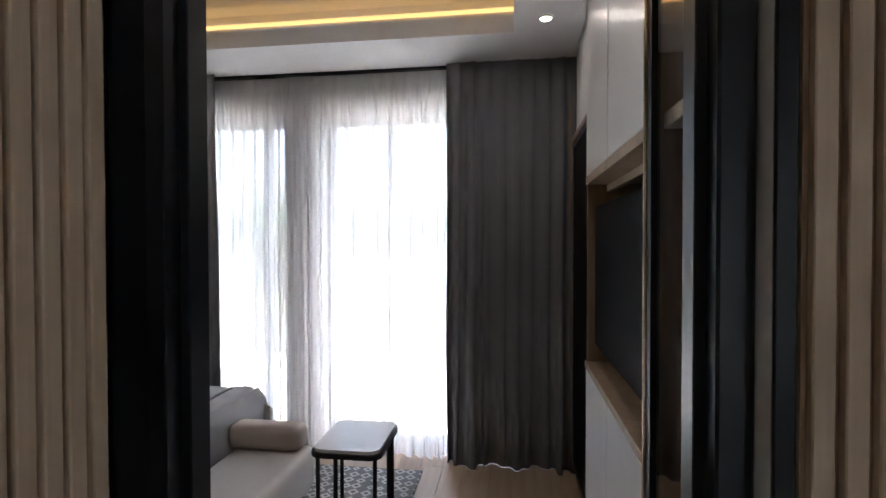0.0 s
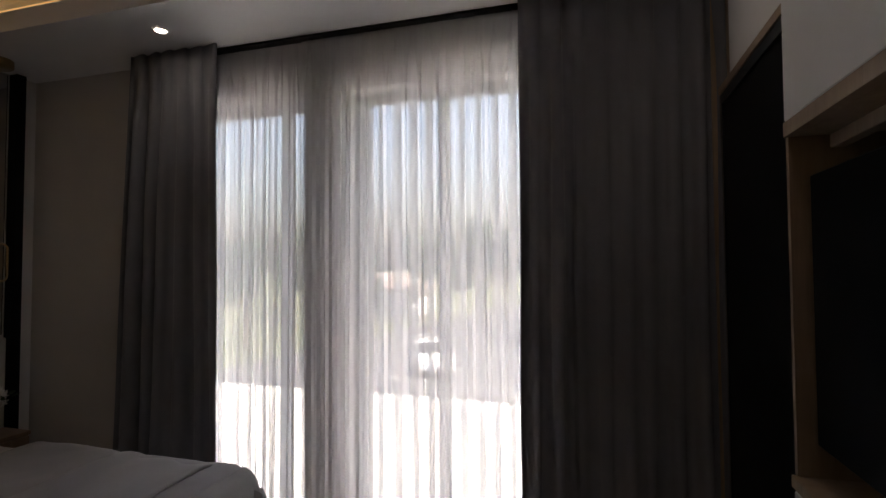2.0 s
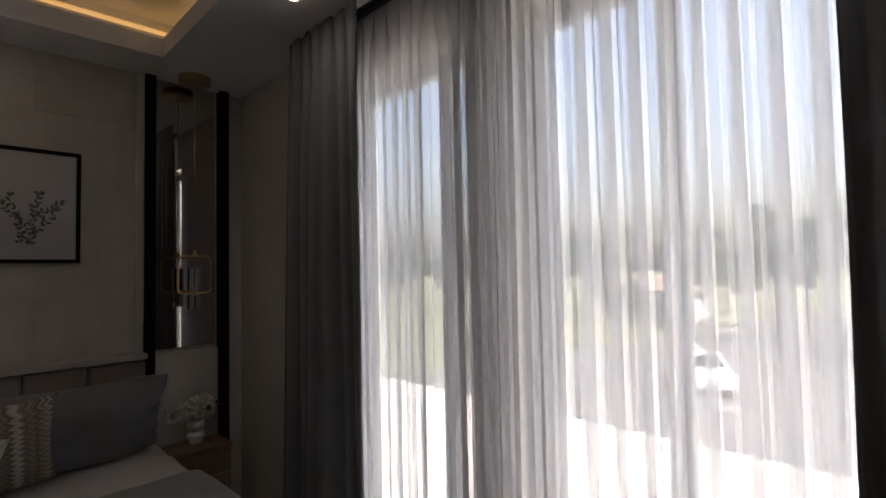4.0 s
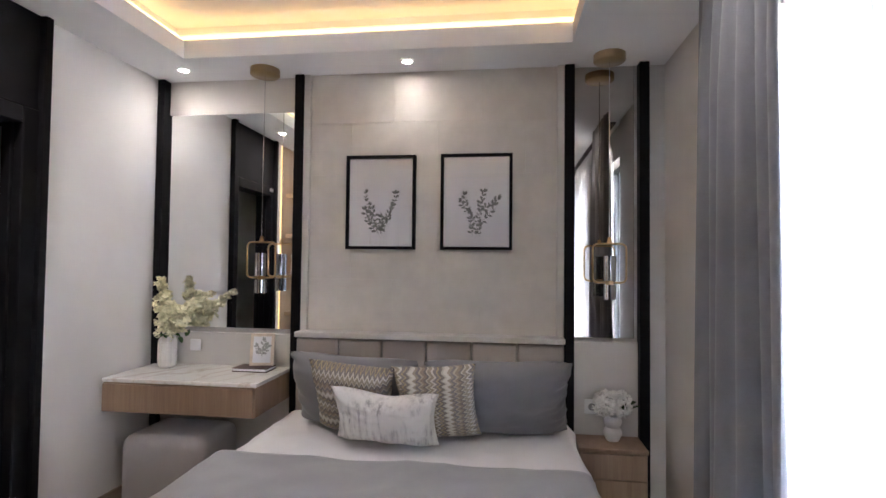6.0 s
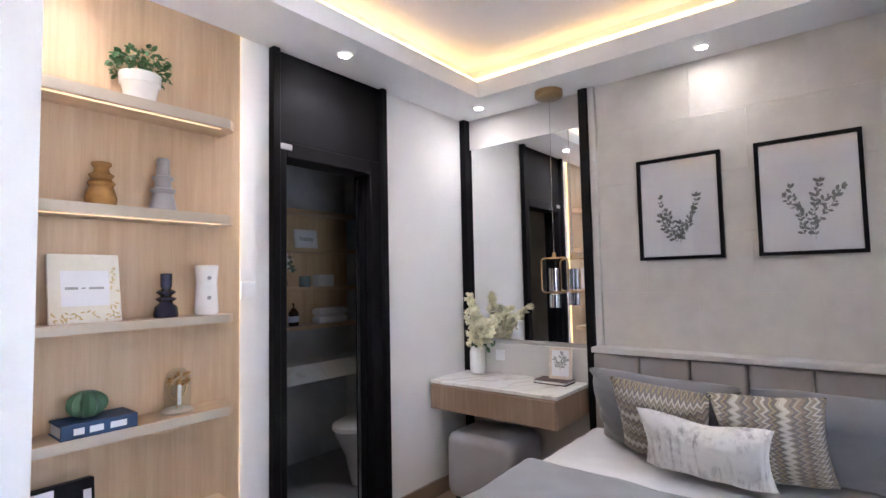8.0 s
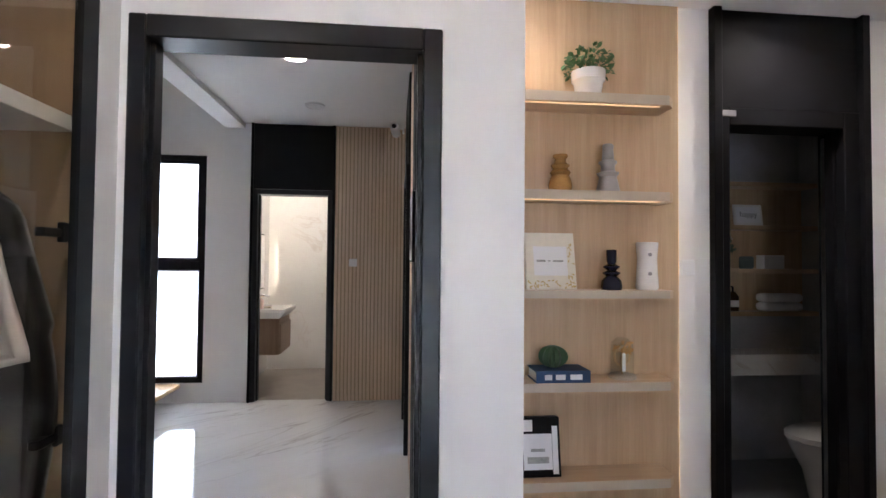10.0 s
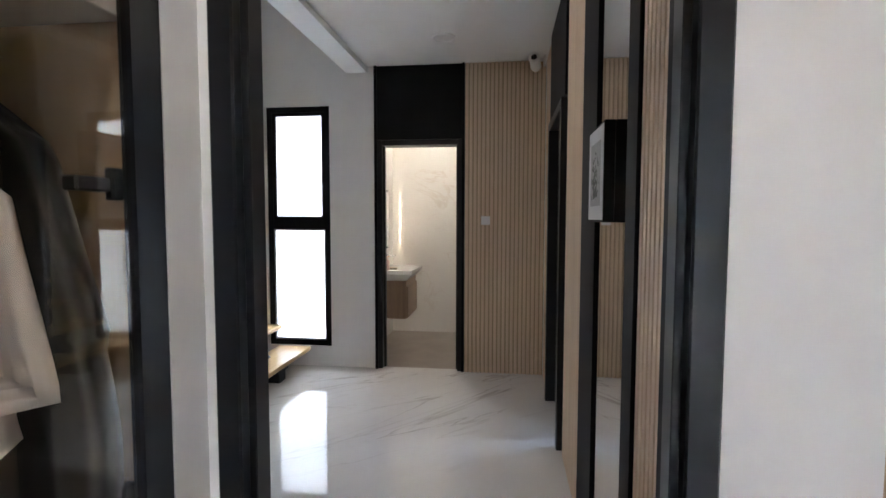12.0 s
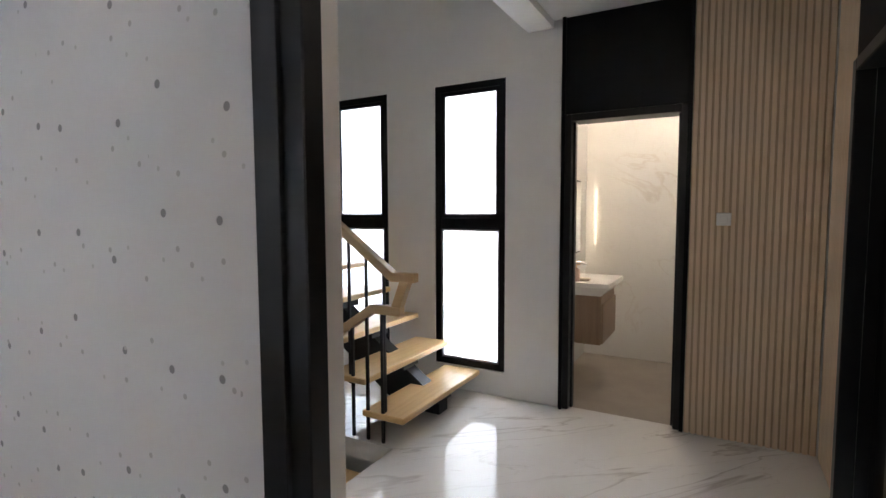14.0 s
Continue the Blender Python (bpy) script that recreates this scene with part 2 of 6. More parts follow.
SLAT = wood("slat_oak", (0.55, 0.4, 0.27), (0.68, 0.52, 0.37), (0.77, 0.61, 0.45))
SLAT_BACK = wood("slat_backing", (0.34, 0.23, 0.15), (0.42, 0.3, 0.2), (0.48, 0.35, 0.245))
STAIR_OAK = wood("stair_oak", (0.5, 0.3, 0.12), (0.62, 0.4, 0.18), (0.7, 0.48, 0.24), 'y', 0.3)
RAIL_OAK = wood("rail_oak", (0.4, 0.25, 0.12), (0.5, 0.33, 0.17), (0.58, 0.4, 0.22), 'x', 0.35)
PLANK = wood("floor_plank", (0.26, 0.175, 0.11), (0.36, 0.255, 0.165), (0.43, 0.32, 0.22), 'y', 0.4)
BASEB = wood("skirting_wood", (0.2, 0.14, 0.1), (0.26, 0.19, 0.135), (0.31, 0.23, 0.17), 'x')
MARBLE_FLOOR = marble("polished_marble", (0.8, 0.79, 0.77), (0.46, 0.43, 0.4), 0.05, 0.9, 0.015, -0.75)
MARBLE_TOP = marble("marble_top", (0.84, 0.825, 0.8), (0.6, 0.54, 0.47), 0.12, 2.2, 0.05)
MARBLE_WALL = marble("marble_tile", (0.79, 0.77, 0.73), (0.66, 0.61, 0.55), 0.045, 0.8, 0.012)
STONE = plain("grey_stone", (0.42, 0.42, 0.425), 0.45, var=0.2, scale=4, fine=60, bumpy=0.15)
STONE_DARK = plain("dark_floor_tile", (0.18, 0.18, 0.187), 0.4, var=0.15, scale=5, fine=90)
BEIGE_TILE = plain("beige_floor_tile", (0.3, 0.26, 0.22), 0.4, var=0.12, scale=4)
CURTAIN = fabric("charcoal_curtain", (0.205, 0.214, 0.24), var=0.1, sheen=0.15)
SHEER = sheer_cloth("white_sheer")
DUVET = fabric("grey_duvet", (0.315, 0.315, 0.325), var=0.08)
SHEET = fabric("white_sheet", (0.8, 0.79, 0.78), var=0.03, sheen=0.1)
PILLOW_GREY = fabric("grey_pillow", (0.2, 0.2, 0.213), var=0.1)
CHEVRON = zigzag("chevron_weave")
STREAK = streaked("streaked_cloth")
UPHOLST = fabric("taupe_upholstery", (0.34, 0.305, 0.285), var=0.08)
STOOL_FAB = fabric("mauve_grey_boucle", (0.36, 0.345, 0.35), var=0.1)
BENCH_FAB = fabric("cream_upholstery", (0.5, 0.475, 0.44), var=0.06)
BOLSTER_FAB = fabric("tan_bolster_cloth", (0.4, 0.345, 0.31), var=0.06)
BRASS = plain("brushed_brass", (0.62, 0.42, 0.22), 0.28, 1.0, var=0.08, bumpy=0.03)
BRASS_DARK = plain("dark_brass", (0.4, 0.29, 0.16), 0.3, 1.0, var=0.1, bumpy=0.03)
CHROME = plain("chrome", (0.75, 0.75, 0.77), 0.12, 1.0, var=0.04, bumpy=0)
WHITE_CER = plain("white_ceramic", (0.78, 0.77, 0.75), 0.25, var=0.03, bumpy=0.03)
WHITE_MATT = plain("matt_white_ceramic", (0.74, 0.72, 0.69), 0.6, var=0.05, fine=90, bumpy=0.15)
WHITE_LACQ = plain("white_lacquer", (0.76, 0.76, 0.75), 0.3, var=0.015, bumpy=0.02)
WHITE_PLASTIC = plain("white_plastic", (0.8, 0.8, 0.8), 0.35, var=0.02, bumpy=0.02)
GREY_CER = plain("grey_ceramic", (0.3, 0.29, 0.3), 0.35, var=0.1)
AMBER_CER = plain("amber_glaze", (0.3, 0.16, 0.05), 0.2, var=0.25, scale=20)
NAVY = plain("navy_glaze", (0.018, 0.02, 0.045), 0.15, var=0.2)
CACTUS = plain("green_ceramic", (0.07, 0.15, 0.075), 0.3, var=0.15)
BLUE_BOOK = plain("blue_book_cloth", (0.02, 0.06, 0.16), 0.5, var=0.15)
PAPER = plain("paper", (0.78, 0.78, 0.8), 0.6, var=0.015, bumpy=0.02)
CREAM_PAPER = plain("cream_paper", (0.74, 0.7, 0.6), 0.6, var=0.05, scale=30)
INK = plain("grey_green_ink", (0.17, 0.18, 0.17), 0.8, var=0.35, scale=40)
INK_MID = plain("mid_ink", (0.2, 0.21, 0.205), 0.8, var=0.4, scale=40)
INK_PALE = plain("pale_ink", (0.36, 0.37, 0.36), 0.8, var=0.25, scale=40)
GOLD_INK = plain("gold_ink", (0.55, 0.42, 0.18), 0.6, var=0.2, scale=40)
LEAF = plain("leaf_green", (0.05, 0.12, 0.035), 0.5, var=0.35, scale=60)
LEAF_DARK = plain("leaf_dark", (0.04, 0.075, 0.03), 0.55, var=0.35, scale=40)
PETAL = plain("cream_petals", (0.9, 0.86, 0.62), 0.7, var=0.08, scale=60)
PETAL_W = plain("white_petals", (0.88, 0.87, 0.82), 0.7, var=0.06, scale=60)
TV_BLACK = plain("tv_glass", (0.006, 0.006, 0.007), 0.3, var=0.1, bumpy=0, spec=0.04)
DARK_PANEL = plain("dark_cabinet_inside", (0.035, 0.03, 0.028), 0.35, var=0.15)
METAL_BLACK = plain("black_steel", (0.025, 0.025, 0.027), 0.4, 0.6, var=0.12)
SHIRT = fabric("white_cotton", (0.78, 0.75, 0.75), var=0.05)
SHIRT_PINK = fabric("pale_pink_cotton", (0.62, 0.52, 0.54), var=0.05)
COAT = fabric("black_wool", (0.015, 0.015, 0.017), var=0.2)
TERRACE = plain("pale_paving", (0.5, 0.49, 0.475), 0.8, var=0.06, scale=3)
ROAD = plain("grey_asphalt", (0.075, 0.076, 0.08), 0.9, var=0.15, scale=1.5, fine=60)
GRASS = plain("dry_grass", (0.085, 0.095, 0.055), 0.9, var=0.35, scale=0.8, fine=20)
CAR_WHITE = plain("white_car_paint", (0.75, 0.76, 0.78), 0.25, var=0.01, bumpy=0, coat=0.6)
RUBBER = plain("rubber", (0.02, 0.02, 0.02), 0.8, var=0.1)
BARK = plain("bark", (0.13, 0.1, 0.075), 0.9, var=0.3, scale=12)
MIRROR = plain("mirror_silver", (0.86, 0.87, 0.87), 0.015, 1.0, var=0.005, bumpy=0)
MIRROR_DARK = plain("bronze_mirror", (0.46, 0.43, 0.4), 0.02, 1.0, var=0.01, bumpy=0)
CLEAR = glass_pane("picture_glazing", (0.99, 0.99, 0.99))
GLASS = glass_pane("clear_glass", (0.93, 0.96, 0.95))
WINDOW_GLASS = glass_pane("tinted_window_glass", (0.64, 0.655, 0.65))
SMOKE = glass_pane("smoked_glass", (0.96, 0.93, 0.88), 0.0, 0.05)
LAMP_GLASS = plain("mirrored_lamp_glass", (0.6, 0.61, 0.64), 0.07, 1.0, var=0.03, bumpy=0)
FROST = frosted("frosted_glass")
DOTS = dotted_paper("dotted_wallpaper")
COVE = glowing("cove_led", (1.0, 0.63, 0.24), 0.06)
LED_WARM = glowing("warm_led", (1.0, 0.7, 0.36), 0.016)
LAMP_ON = glowing("downlight_glow", (1.0, 0.9, 0.76), 3.0)
PANEL_ON = glowing("round_panel_glow", (1.0, 0.89, 0.74), 1.8)
EDGE_LED = glowing("edge_led", (1.0, 0.64, 0.22), 0.03)

# ---------- building helpers ----------


def add_box(bm, lo, hi, bevel=0.0, seg=1):
    vs = [bm.verts.new((x, y, z)) for x in (lo[0], hi[0]) for y in (lo[1], hi[1]) for z in (lo[2], hi[2])]
    fs = [bm.faces.new([vs[i] for i in q]) for q in ((0, 1, 3, 2), (4, 6, 7, 5), (0, 4, 5, 1), (2, 3, 7, 6), (0, 2, 6, 4), (1, 5, 7, 3))]
    if bevel:
        es = list({e for f_ in fs for e in f_.edges})
        bmesh.ops.bevel(bm, geom=es, offset=bevel, segments=seg, affect='EDGES', profile=0.5)
    return bm


def boxes(*bs, bevel=0.0, seg=1):
    bm = bmesh.new()
    for lo, hi in bs:
        add_box(bm, lo, hi, bevel, seg)
    return bm


def lathe(profile, n=24, at=(0, 0, 0)):
    """A turned body from (radius, height) pairs, closed at the axis."""
    bm = bmesh.new()
    rings = []
    for r, z in profile:
        if r < 1e-5:
            rings.append([bm.verts.new((at[0], at[1], at[2] + z))])
        else:
            rings.append([bm.verts.new((at[0] + r * math.cos(2 * math.pi * i / n), at[1] + r * math.sin(2 * math.pi * i / n), at[2] + z)) for i in range(n)])
    for a, b in zip(rings, rings[1:]):
        for i in range(n):
            j = (i + 1) % n
            if len(a) == 1 and len(b) == 1:
                continue
            if len(a) == 1:
                bm.faces.new((a[0], b[j], b[i]))
            elif len(b) == 1:
                bm.faces.new((a[i], a[j], b[0]))
            else:
                bm.faces.new((a[i], a[j], b[j], b[i]))
    return bm


def tube(points, r, n=10, closed=False):
    """A round bar along a run of points."""
    bm = bmesh.new()
    pts = [Vector(p) for p in points]
    rings = []
    m = len(pts)
    up = Vector((0, 0, 1))
    for i, p in enumerate(pts):
        if closed:
            d = pts[(i + 1) % m] - pts[i - 1]
        else:
            d = pts[min(i + 1, m - 1)] - pts[max(i - 1, 0)]
        d.normalize()
        ref = up if abs(d.dot(up)) < 0.9 else Vector((0.3, 1, 0)).normalized()
        if rings:
            ref = prev
        s = d.cross(ref).normalized()
        t_ = s.cross(d).normalized()
        prev = t_
        rings.append([bm.verts.new(p + r * (math.cos(2 * math.pi * k / n) * s + math.sin(2 * math.pi * k / n) * t_)) for k in range(n)])
    for i in range(m if closed else m - 1):
        a, b = rings[i], rings[(i + 1) % m]
        for k in range(n):
            bm.faces.new((a[k], a[(k + 1) % n], b[(k + 1) % n], b[k]))
    if not closed:
        bm.faces.new(list(reversed(rings[0])))
        bm.faces.new(rings[-1])
    return bm


def mesh_from(name, bm, material, smooth=False):
    bmesh.ops.recalc_face_normals(bm, faces=bm.faces[:])
    me = bpy.data.meshes.new(name)
    bm.to_mesh(me)
    bm.free()
    me.materials.append(material)
    if smooth:
        for p in me.polygons:
            p.use_smooth = True
        me.set_sharp_from_angle(angle=radians(50))
    return me


def part(name, bm, material, parent=None, label="", smooth=False):
    ob = new(name, mesh_from(name, bm, material, smooth))
    if parent is not None:
        ob.parent = parent
    if label:
        tagged(ob, label)
    return ob


def thing(name, label, category, group="", at=(0, 0, 0)):
    ob = new(name)
    ob.location = at
    ob.empty_display_size = 0.05
    return tagged(ob, label, category, group)


def solid(name, bm, material, label, category, group="", kind="", smooth=False):
    return tagged(part(name, bm, material, None, "", smooth), label, category, group, kind)


def structure(name, bm, material, label, category="wall"):
    return solid(name, bm, material, label, category, "", "structure")


def place(ob, m):
    ob.matrix_basis = m
    return ob


H = 2.55      # bedroom soffit
HH = 2.755    # hall ceiling
TOP = 3.0

# ---------- bedroom shell ----------
floor_b = structure("floor_bedroom", boxes(((-2.95, -0.12, -0.12), (1.7, 3.25, -0.012))), PLANK, "brown wood plank floor of the bedroom", "floor")
structure("wall_west", boxes(((-2.95, -1.9, -0.12), (-2.80, 3.1, TOP))), GREIGE, "greige wall behind the bed", "wall")
# wall with the bathroom door and the shelf niche
structure("wall_south", boxes(((-2.8, -0.12, 0), (-1.94, 0, H)), ((-1.94, -0.12, 2.10), (-1.2, 0, H)), ((-1.2, -0.12, 0), (-1.03, 0, H)), ((-1.03, -0.12, 0), (-0.17, -0.012, H))), WALL, "white painted wall beside the bathroom door", "wall")
# pier and wall round the main door
structure("wall_door", boxes(((-0.17, -0.12, 0), (0.09, 0.61, H)), ((0.09, 0.47, 2.10), (1.006, 0.61, H)), ((1.006, 0.47, 0), (1.7, 0.61, H)), ((0.09, 0.47, H), (1.7, 0.61, TOP)), ((-0.17, 0.47, H), (0.09, 0.61, TOP))), WALL, "white painted wall round the bedroom door", "wall")
structure("wall_filler", boxes(((1.03, 0.61, 0), (1.6, 0.712, H))), WALL, "white filler wall beside the wardrobe", "wall")
structure("wall_east", boxes(((1.6, 0.61, 0), (1.75, 3.1, TOP))), WALL, "plain wall behind the television unit", "wall")
# window wall
structure("wall_window", boxes(((-2.95, 3.1, -0.12), (-1.62, 3.28, TOP)), ((-1.62, 3.12, 2.285), (0.88, 3.28, TOP)), ((-0.87, 3.2, 0), (-0.60, 3.28, 2.285)), ((0.88, 3.1, -0.12), (1.75, 3.28, TOP)), ((-1.62, 3.2, -0.12), (-0.87, 3.28, 0.03)), ((-0.60, 3.2, -0.12), (0.88, 3.28, 0.03))), GREIGE, "greige wall round the tall windows", "wall")
# soffit with tray
TX0, TX1, TY0, TY1 = -2.45, 0.695, 0.375, 2.54
structure("ceiling_bedroom", boxes(((-2.8, 0.0, H), (TX0, 3.1, H + 0.1)), ((TX1, 0.61, H), (1.6, 3.1, H + 0.1)), ((TX0, 0.0, H), (TX1, TY0, H + 0.1)), ((TX0, TY1, H), (TX1, 3.1, H + 0.1)),
          ((-1.62, 3.1, H), (0.88, 3.119, TOP)), ((-2.8, -0.12, H + 0.26), (1.6, 3.1, TOP)), ((-2.8, -0.12, H), (-0.17, 0.0, TOP - 0.19)), ((-2.8, 0, H + 0.1), (TX0 - 0.17, 3.1, H + 0.26)), ((TX1 + 0.17, 0.61, H + 0.1), (1.6, 3.1, H + 0.26)),
          ((TX0 - 0.17, 0.0, H + 0.1), (TX1 + 0.17, TY0 - 0.17, H + 0.26)), ((TX0 - 0.17, TY1 + 0.17, H + 0.1), (TX1 + 0.17, 3.1, H + 0.26))), CEIL, "white ceiling with a recessed tray and cove light", "ceiling")
cz = H + 0.17
cove = thing("cove_light", "warm yellow light strip hidden in the ceiling tray", "light strip")
for lo, hi in (((TX0 - 0.13, TY0 - 0.1, cz), (TX0 - 0.10, TY1 + 0.1, cz + 0.012)), ((TX1 + 0.10, TY0 - 0.1, cz), (TX1 + 0.13, TY1 + 0.1, cz + 0.012)),
               ((TX0 - 0.1, TY0 - 0.13, cz), (TX1 + 0.1, TY0 - 0.10, cz + 0.012)), ((TX0 - 0.1, TY1 + 0.10, cz), (TX1 + 0.1, TY1 + 0.13, cz + 0.012))):
    part("light_strip", boxes((lo, hi)), COVE, cove)
structure("baseboard", boxes(((-2.75, 0.002, 0), (-1.945, 0.016, 0.1))), BASEB, "brown wood skirting board", "baseboard")


def downlight(x, y, z, group, r=0.027, watts=0.0):
    t_ = thing("downlight", "small round recessed downlight, lit warm white", "downlight", group, (x, y, z))
    part("ring", lathe([(r, 0), (r * 1.35, 0), (r * 1.35, -0.006), (r, -0.008), (r, 0)], 24), WHITE_PLASTIC, t_, "", True)
    part("lens", lathe([(0, -0.003), (r, -0.003), (r, 0.0), (0, 0.0)], 20), LAMP_ON, t_, "glowing lens")
    if watts:
        beam = new("beam", bpy.data.lights.new("beam", 'SPOT'))
        beam.data.energy, beam.data.color, beam.data.shadow_soft_size = watts, (1.0, 0.9, 0.78), 0.025
        beam.data.spot_size, beam.data.spot_blend = radians(135), 1.0
        beam.parent, beam.location = t_, (0, 0, -0.012)
    return t_


# the one at (0.853, 1.2) is unseen, added to brighten the room
for x, y, w in ((-2.6, 0.272, 0.13), (-2.6, 1.64, 0.04), (-1.48, 0.22, 0.5), (0.853, 2.38, 0.14), (0.853, 1.2, 0.2), (-1.452, 2.742, 0.1), (-0.3, 0.25, 0.25)):
    downlight(x, y, H - 0.001, "bedroom ceiling downlights", watts=w)

# ---------- hall shell ----------
structure("floor_hall", boxes(((0.02, -3.05, -0.12), (2.33, 0.47, 0.0)), ((2.33, -1.05, -0.12), (4.6, -0.46, 0.0)), ((2.33, -3.05, -0.12), (4.6, -1.88, 0.0))), MARBLE_FLOOR, "polished white marble floor with grey veins", "floor")
structure("wall_hall_far", boxes(((-0.3, -3.15, 0), (0.83, -3.0, TOP)), ((0.83, -3.15, 2.10), (1.63, -3.0, TOP)), ((1.63, -3.15, 0), (2.07, -3.0, 5.0)), ((2.07, -3.15, 0), (2.68, -3.0, 0.19)), ((2.07, -3.15, 2.42), (2.68, -3.0, 5.0)),
          ((2.68, -3.15, 0), (3.14, -3.0, 5.0)), ((3.14, -3.15, 0), (3.75, -3.0, 0.19)), ((3.14, -3.15, 2.42), (3.75, -3.0, 5.0)), ((3.75, -3.15, 0), (4.6, -3.0, 5.0)), ((2.07, -3.15, -2.5), (4.6, -3.0, 0))), WALL, "white painted wall with tall narrow windows", "wall")
structure("wall_hall_west", boxes(((-0.05, -1.50, 0), (0.09, 0.47, HH)), ((-0.05, -2.40, 2.1), (0.09, -1.50, HH)), ((-0.05, -3.0, 0), (0.09, -2.40, HH))), BLACK, "dark hall wall behind slats and panels", "wall")
structure("wall_hall_east", boxes(((1.49, -0.46, 0), (1.64, -0.395, HH)), ((1.49, -0.395, 2.06), (1.64, 0.47, HH)), ((1.49, 0.44, 0), (1.64, 0.47, 2.06))), WALL, "white wall round the nursery door", "wall")
structure("wall_stair_east", boxes(((4.6, -3.15, -2.5), (4.75, -0.4, 5.0))), WALL, "white wall at the end of the stairwell", "wall")
structure("wall_stair_north", boxes(((1.64, -0.46, -2.5), (4.6, -0.40, 5.0))), WALL, "white wall beside the stairwell", "wall")
structure("ceiling_hall", boxes(((-0.05, -3.0, HH), (1.95, 0.47, HH + 0.1))), CEIL, "white hall ceiling", "ceiling")
structure("beam_hall", boxes(((1.71, -3.0, HH - 0.05), (1.90, -0.46, HH - 0.002)), ((1.90, -3.0, HH - 0.012), (1.94, -0.46, HH - 0.002))), CEIL, "white boxed ceiling beam at the stairwell", "beam")
structure("ceiling_stairwell", boxes(((1.95, -3.0, 4.9), (4.6, -0.4, 5.0)), ((1.85, -3.0, HH + 0.1), (1.95, -0.4, 5.0))), CEIL, "white ceiling high above the stairs", "ceiling")
# nursery behind the dotted wall
structure("wall_nursery", boxes(((1.64, -0.395, 0), (4.3, -0.38, HH))), DOTS, "white wallpaper with scattered grey dots", "wall")
structure("floor_nursery", boxes(((1.64, -0.38, -0.1), (4.3, 0.47, -0.002)), ((1.75, 0.47, -0.1), (4.3, 3.1, -0.002))), PLANK, "wood floor of the nursery", "floor")
# out of view; the opening is added to light the dotted wall
structure("wall_nursery_far", boxes(((4.3, -0.4, 0), (4.4, 3.28, TOP)), ((1.75, 3.1, 0), (2.5, 3.28, TOP)), ((2.5, 3.1, 0), (3.5, 3.28, 0.9)), ((2.5, 3.1, 2.1), (3.5, 3.28, TOP)), ((3.5, 3.1, 0), (4.3, 3.28, TOP))), WALL, "unseen nursery wall with a window opening added for daylight", "wall")
structure("ceiling_nursery", boxes(((1.64, -0.40, HH), (4.3, 3.1, HH + 0.1))), CEIL, "nursery ceiling", "ceiling")
# small washroom beyond the hall
structure("floor_washroom", boxes(((0.5, -4.7, -0.12), (1.95, -3.0, -0.004))), BEIGE_TILE, "matt beige floor tiles of the washroom", "floor")
structure("wall_washroom", boxes(((0.5, -4.7, 0), (1.95, -4.55, HH)), ((0.5, -4.55, 0), (0.62, -3.15, HH)), ((1.83, -4.55, 0), (1.95, -3.15, HH))), MARBLE_WALL, "glossy cream marble wall tiles of the washroom", "wall")
structure("ceiling_washroom", boxes(((0.5, -4.7, HH), (1.95, -3.15, HH + 0.1))), CEIL, "white washroom ceiling", "ceiling")
# ensuite bathroom
structure("floor_bathroom", boxes(((-2.8, -1.9, -0.12), (-0.2, -0.12, -0.006))), STONE_DARK, "dark grey bathroom floor tiles", "floor")
structure("wall_bathroom", boxes(((-2.8, -1.4, 0), (-0.05, -1.25, H)), ((-1.0, -1.25, 0), (-0.88, -0.12, H)), ((-2.8, -1.25, 0), (-2.72, -0.12, H))), STONE, "grey stone bathroom wall", "wall")
structure("ceiling_bathroom", boxes(((-2.8, -1.4, H), (-0.05, -0.12, TOP))), CEIL, "bathroom ceiling", "ceiling")
# unseen slab over all rooms, added to block sky and sun
structure("roof", boxes(((-3.1, -4.9, TOP), (1.85, 3.4, TOP + 0.15)), ((1.85, -0.4, TOP), (4.9, 3.4, TOP + 0.15)), ((1.75, -3.3, 5.0), (4.9, -0.3, 5.15)), ((1.85, -4.9, TOP), (2.0, -3.15, TOP + 0.15))), WALL, "unseen flat slab that keeps daylight out of the rooms", "roof")


def door_frame(name, label, axis, a0, a1, w0, w1, ztop, zhead, face, depth, mat=BLACK_GLOSS):
    """Jambs a0..w0 and w1..a1 along an axis, head from ztop to zhead; face .. face+depth through the wall."""
    t_ = tagged(new(name), label, "door frame", "", "structure")
    f0, f1 = face, face + depth

    def bx(u0, u1, z0, z1, d0, d1):
        return ((u0, d0, z0), (u1, d1, z1)) if axis == 'x' else ((d0, u0, z0), (d1, u1, z1))
    mid = (f0 + f1) / 2
    for u0, u1, s in ((a0, w0, 1), (w1, a1, -1)):
        part("jamb", boxes(bx(u0, u1, 0, zhead, f0, f1), bevel=0.004), mat, t_)
        e0, e1 = (w0 - 0.001, w0 + 0.016) if s > 0 else (w1 - 0.016, w1 + 0.001)
        part("door_stop", boxes(bx(e0, e1, 0, ztop, mid - 0.02, mid + 0.03), bevel=0.002), mat, t_)
    part("head", boxes(bx(w0, w1, ztop, zhead, f0, f1), bevel=0.004), mat, t_)
    return t_


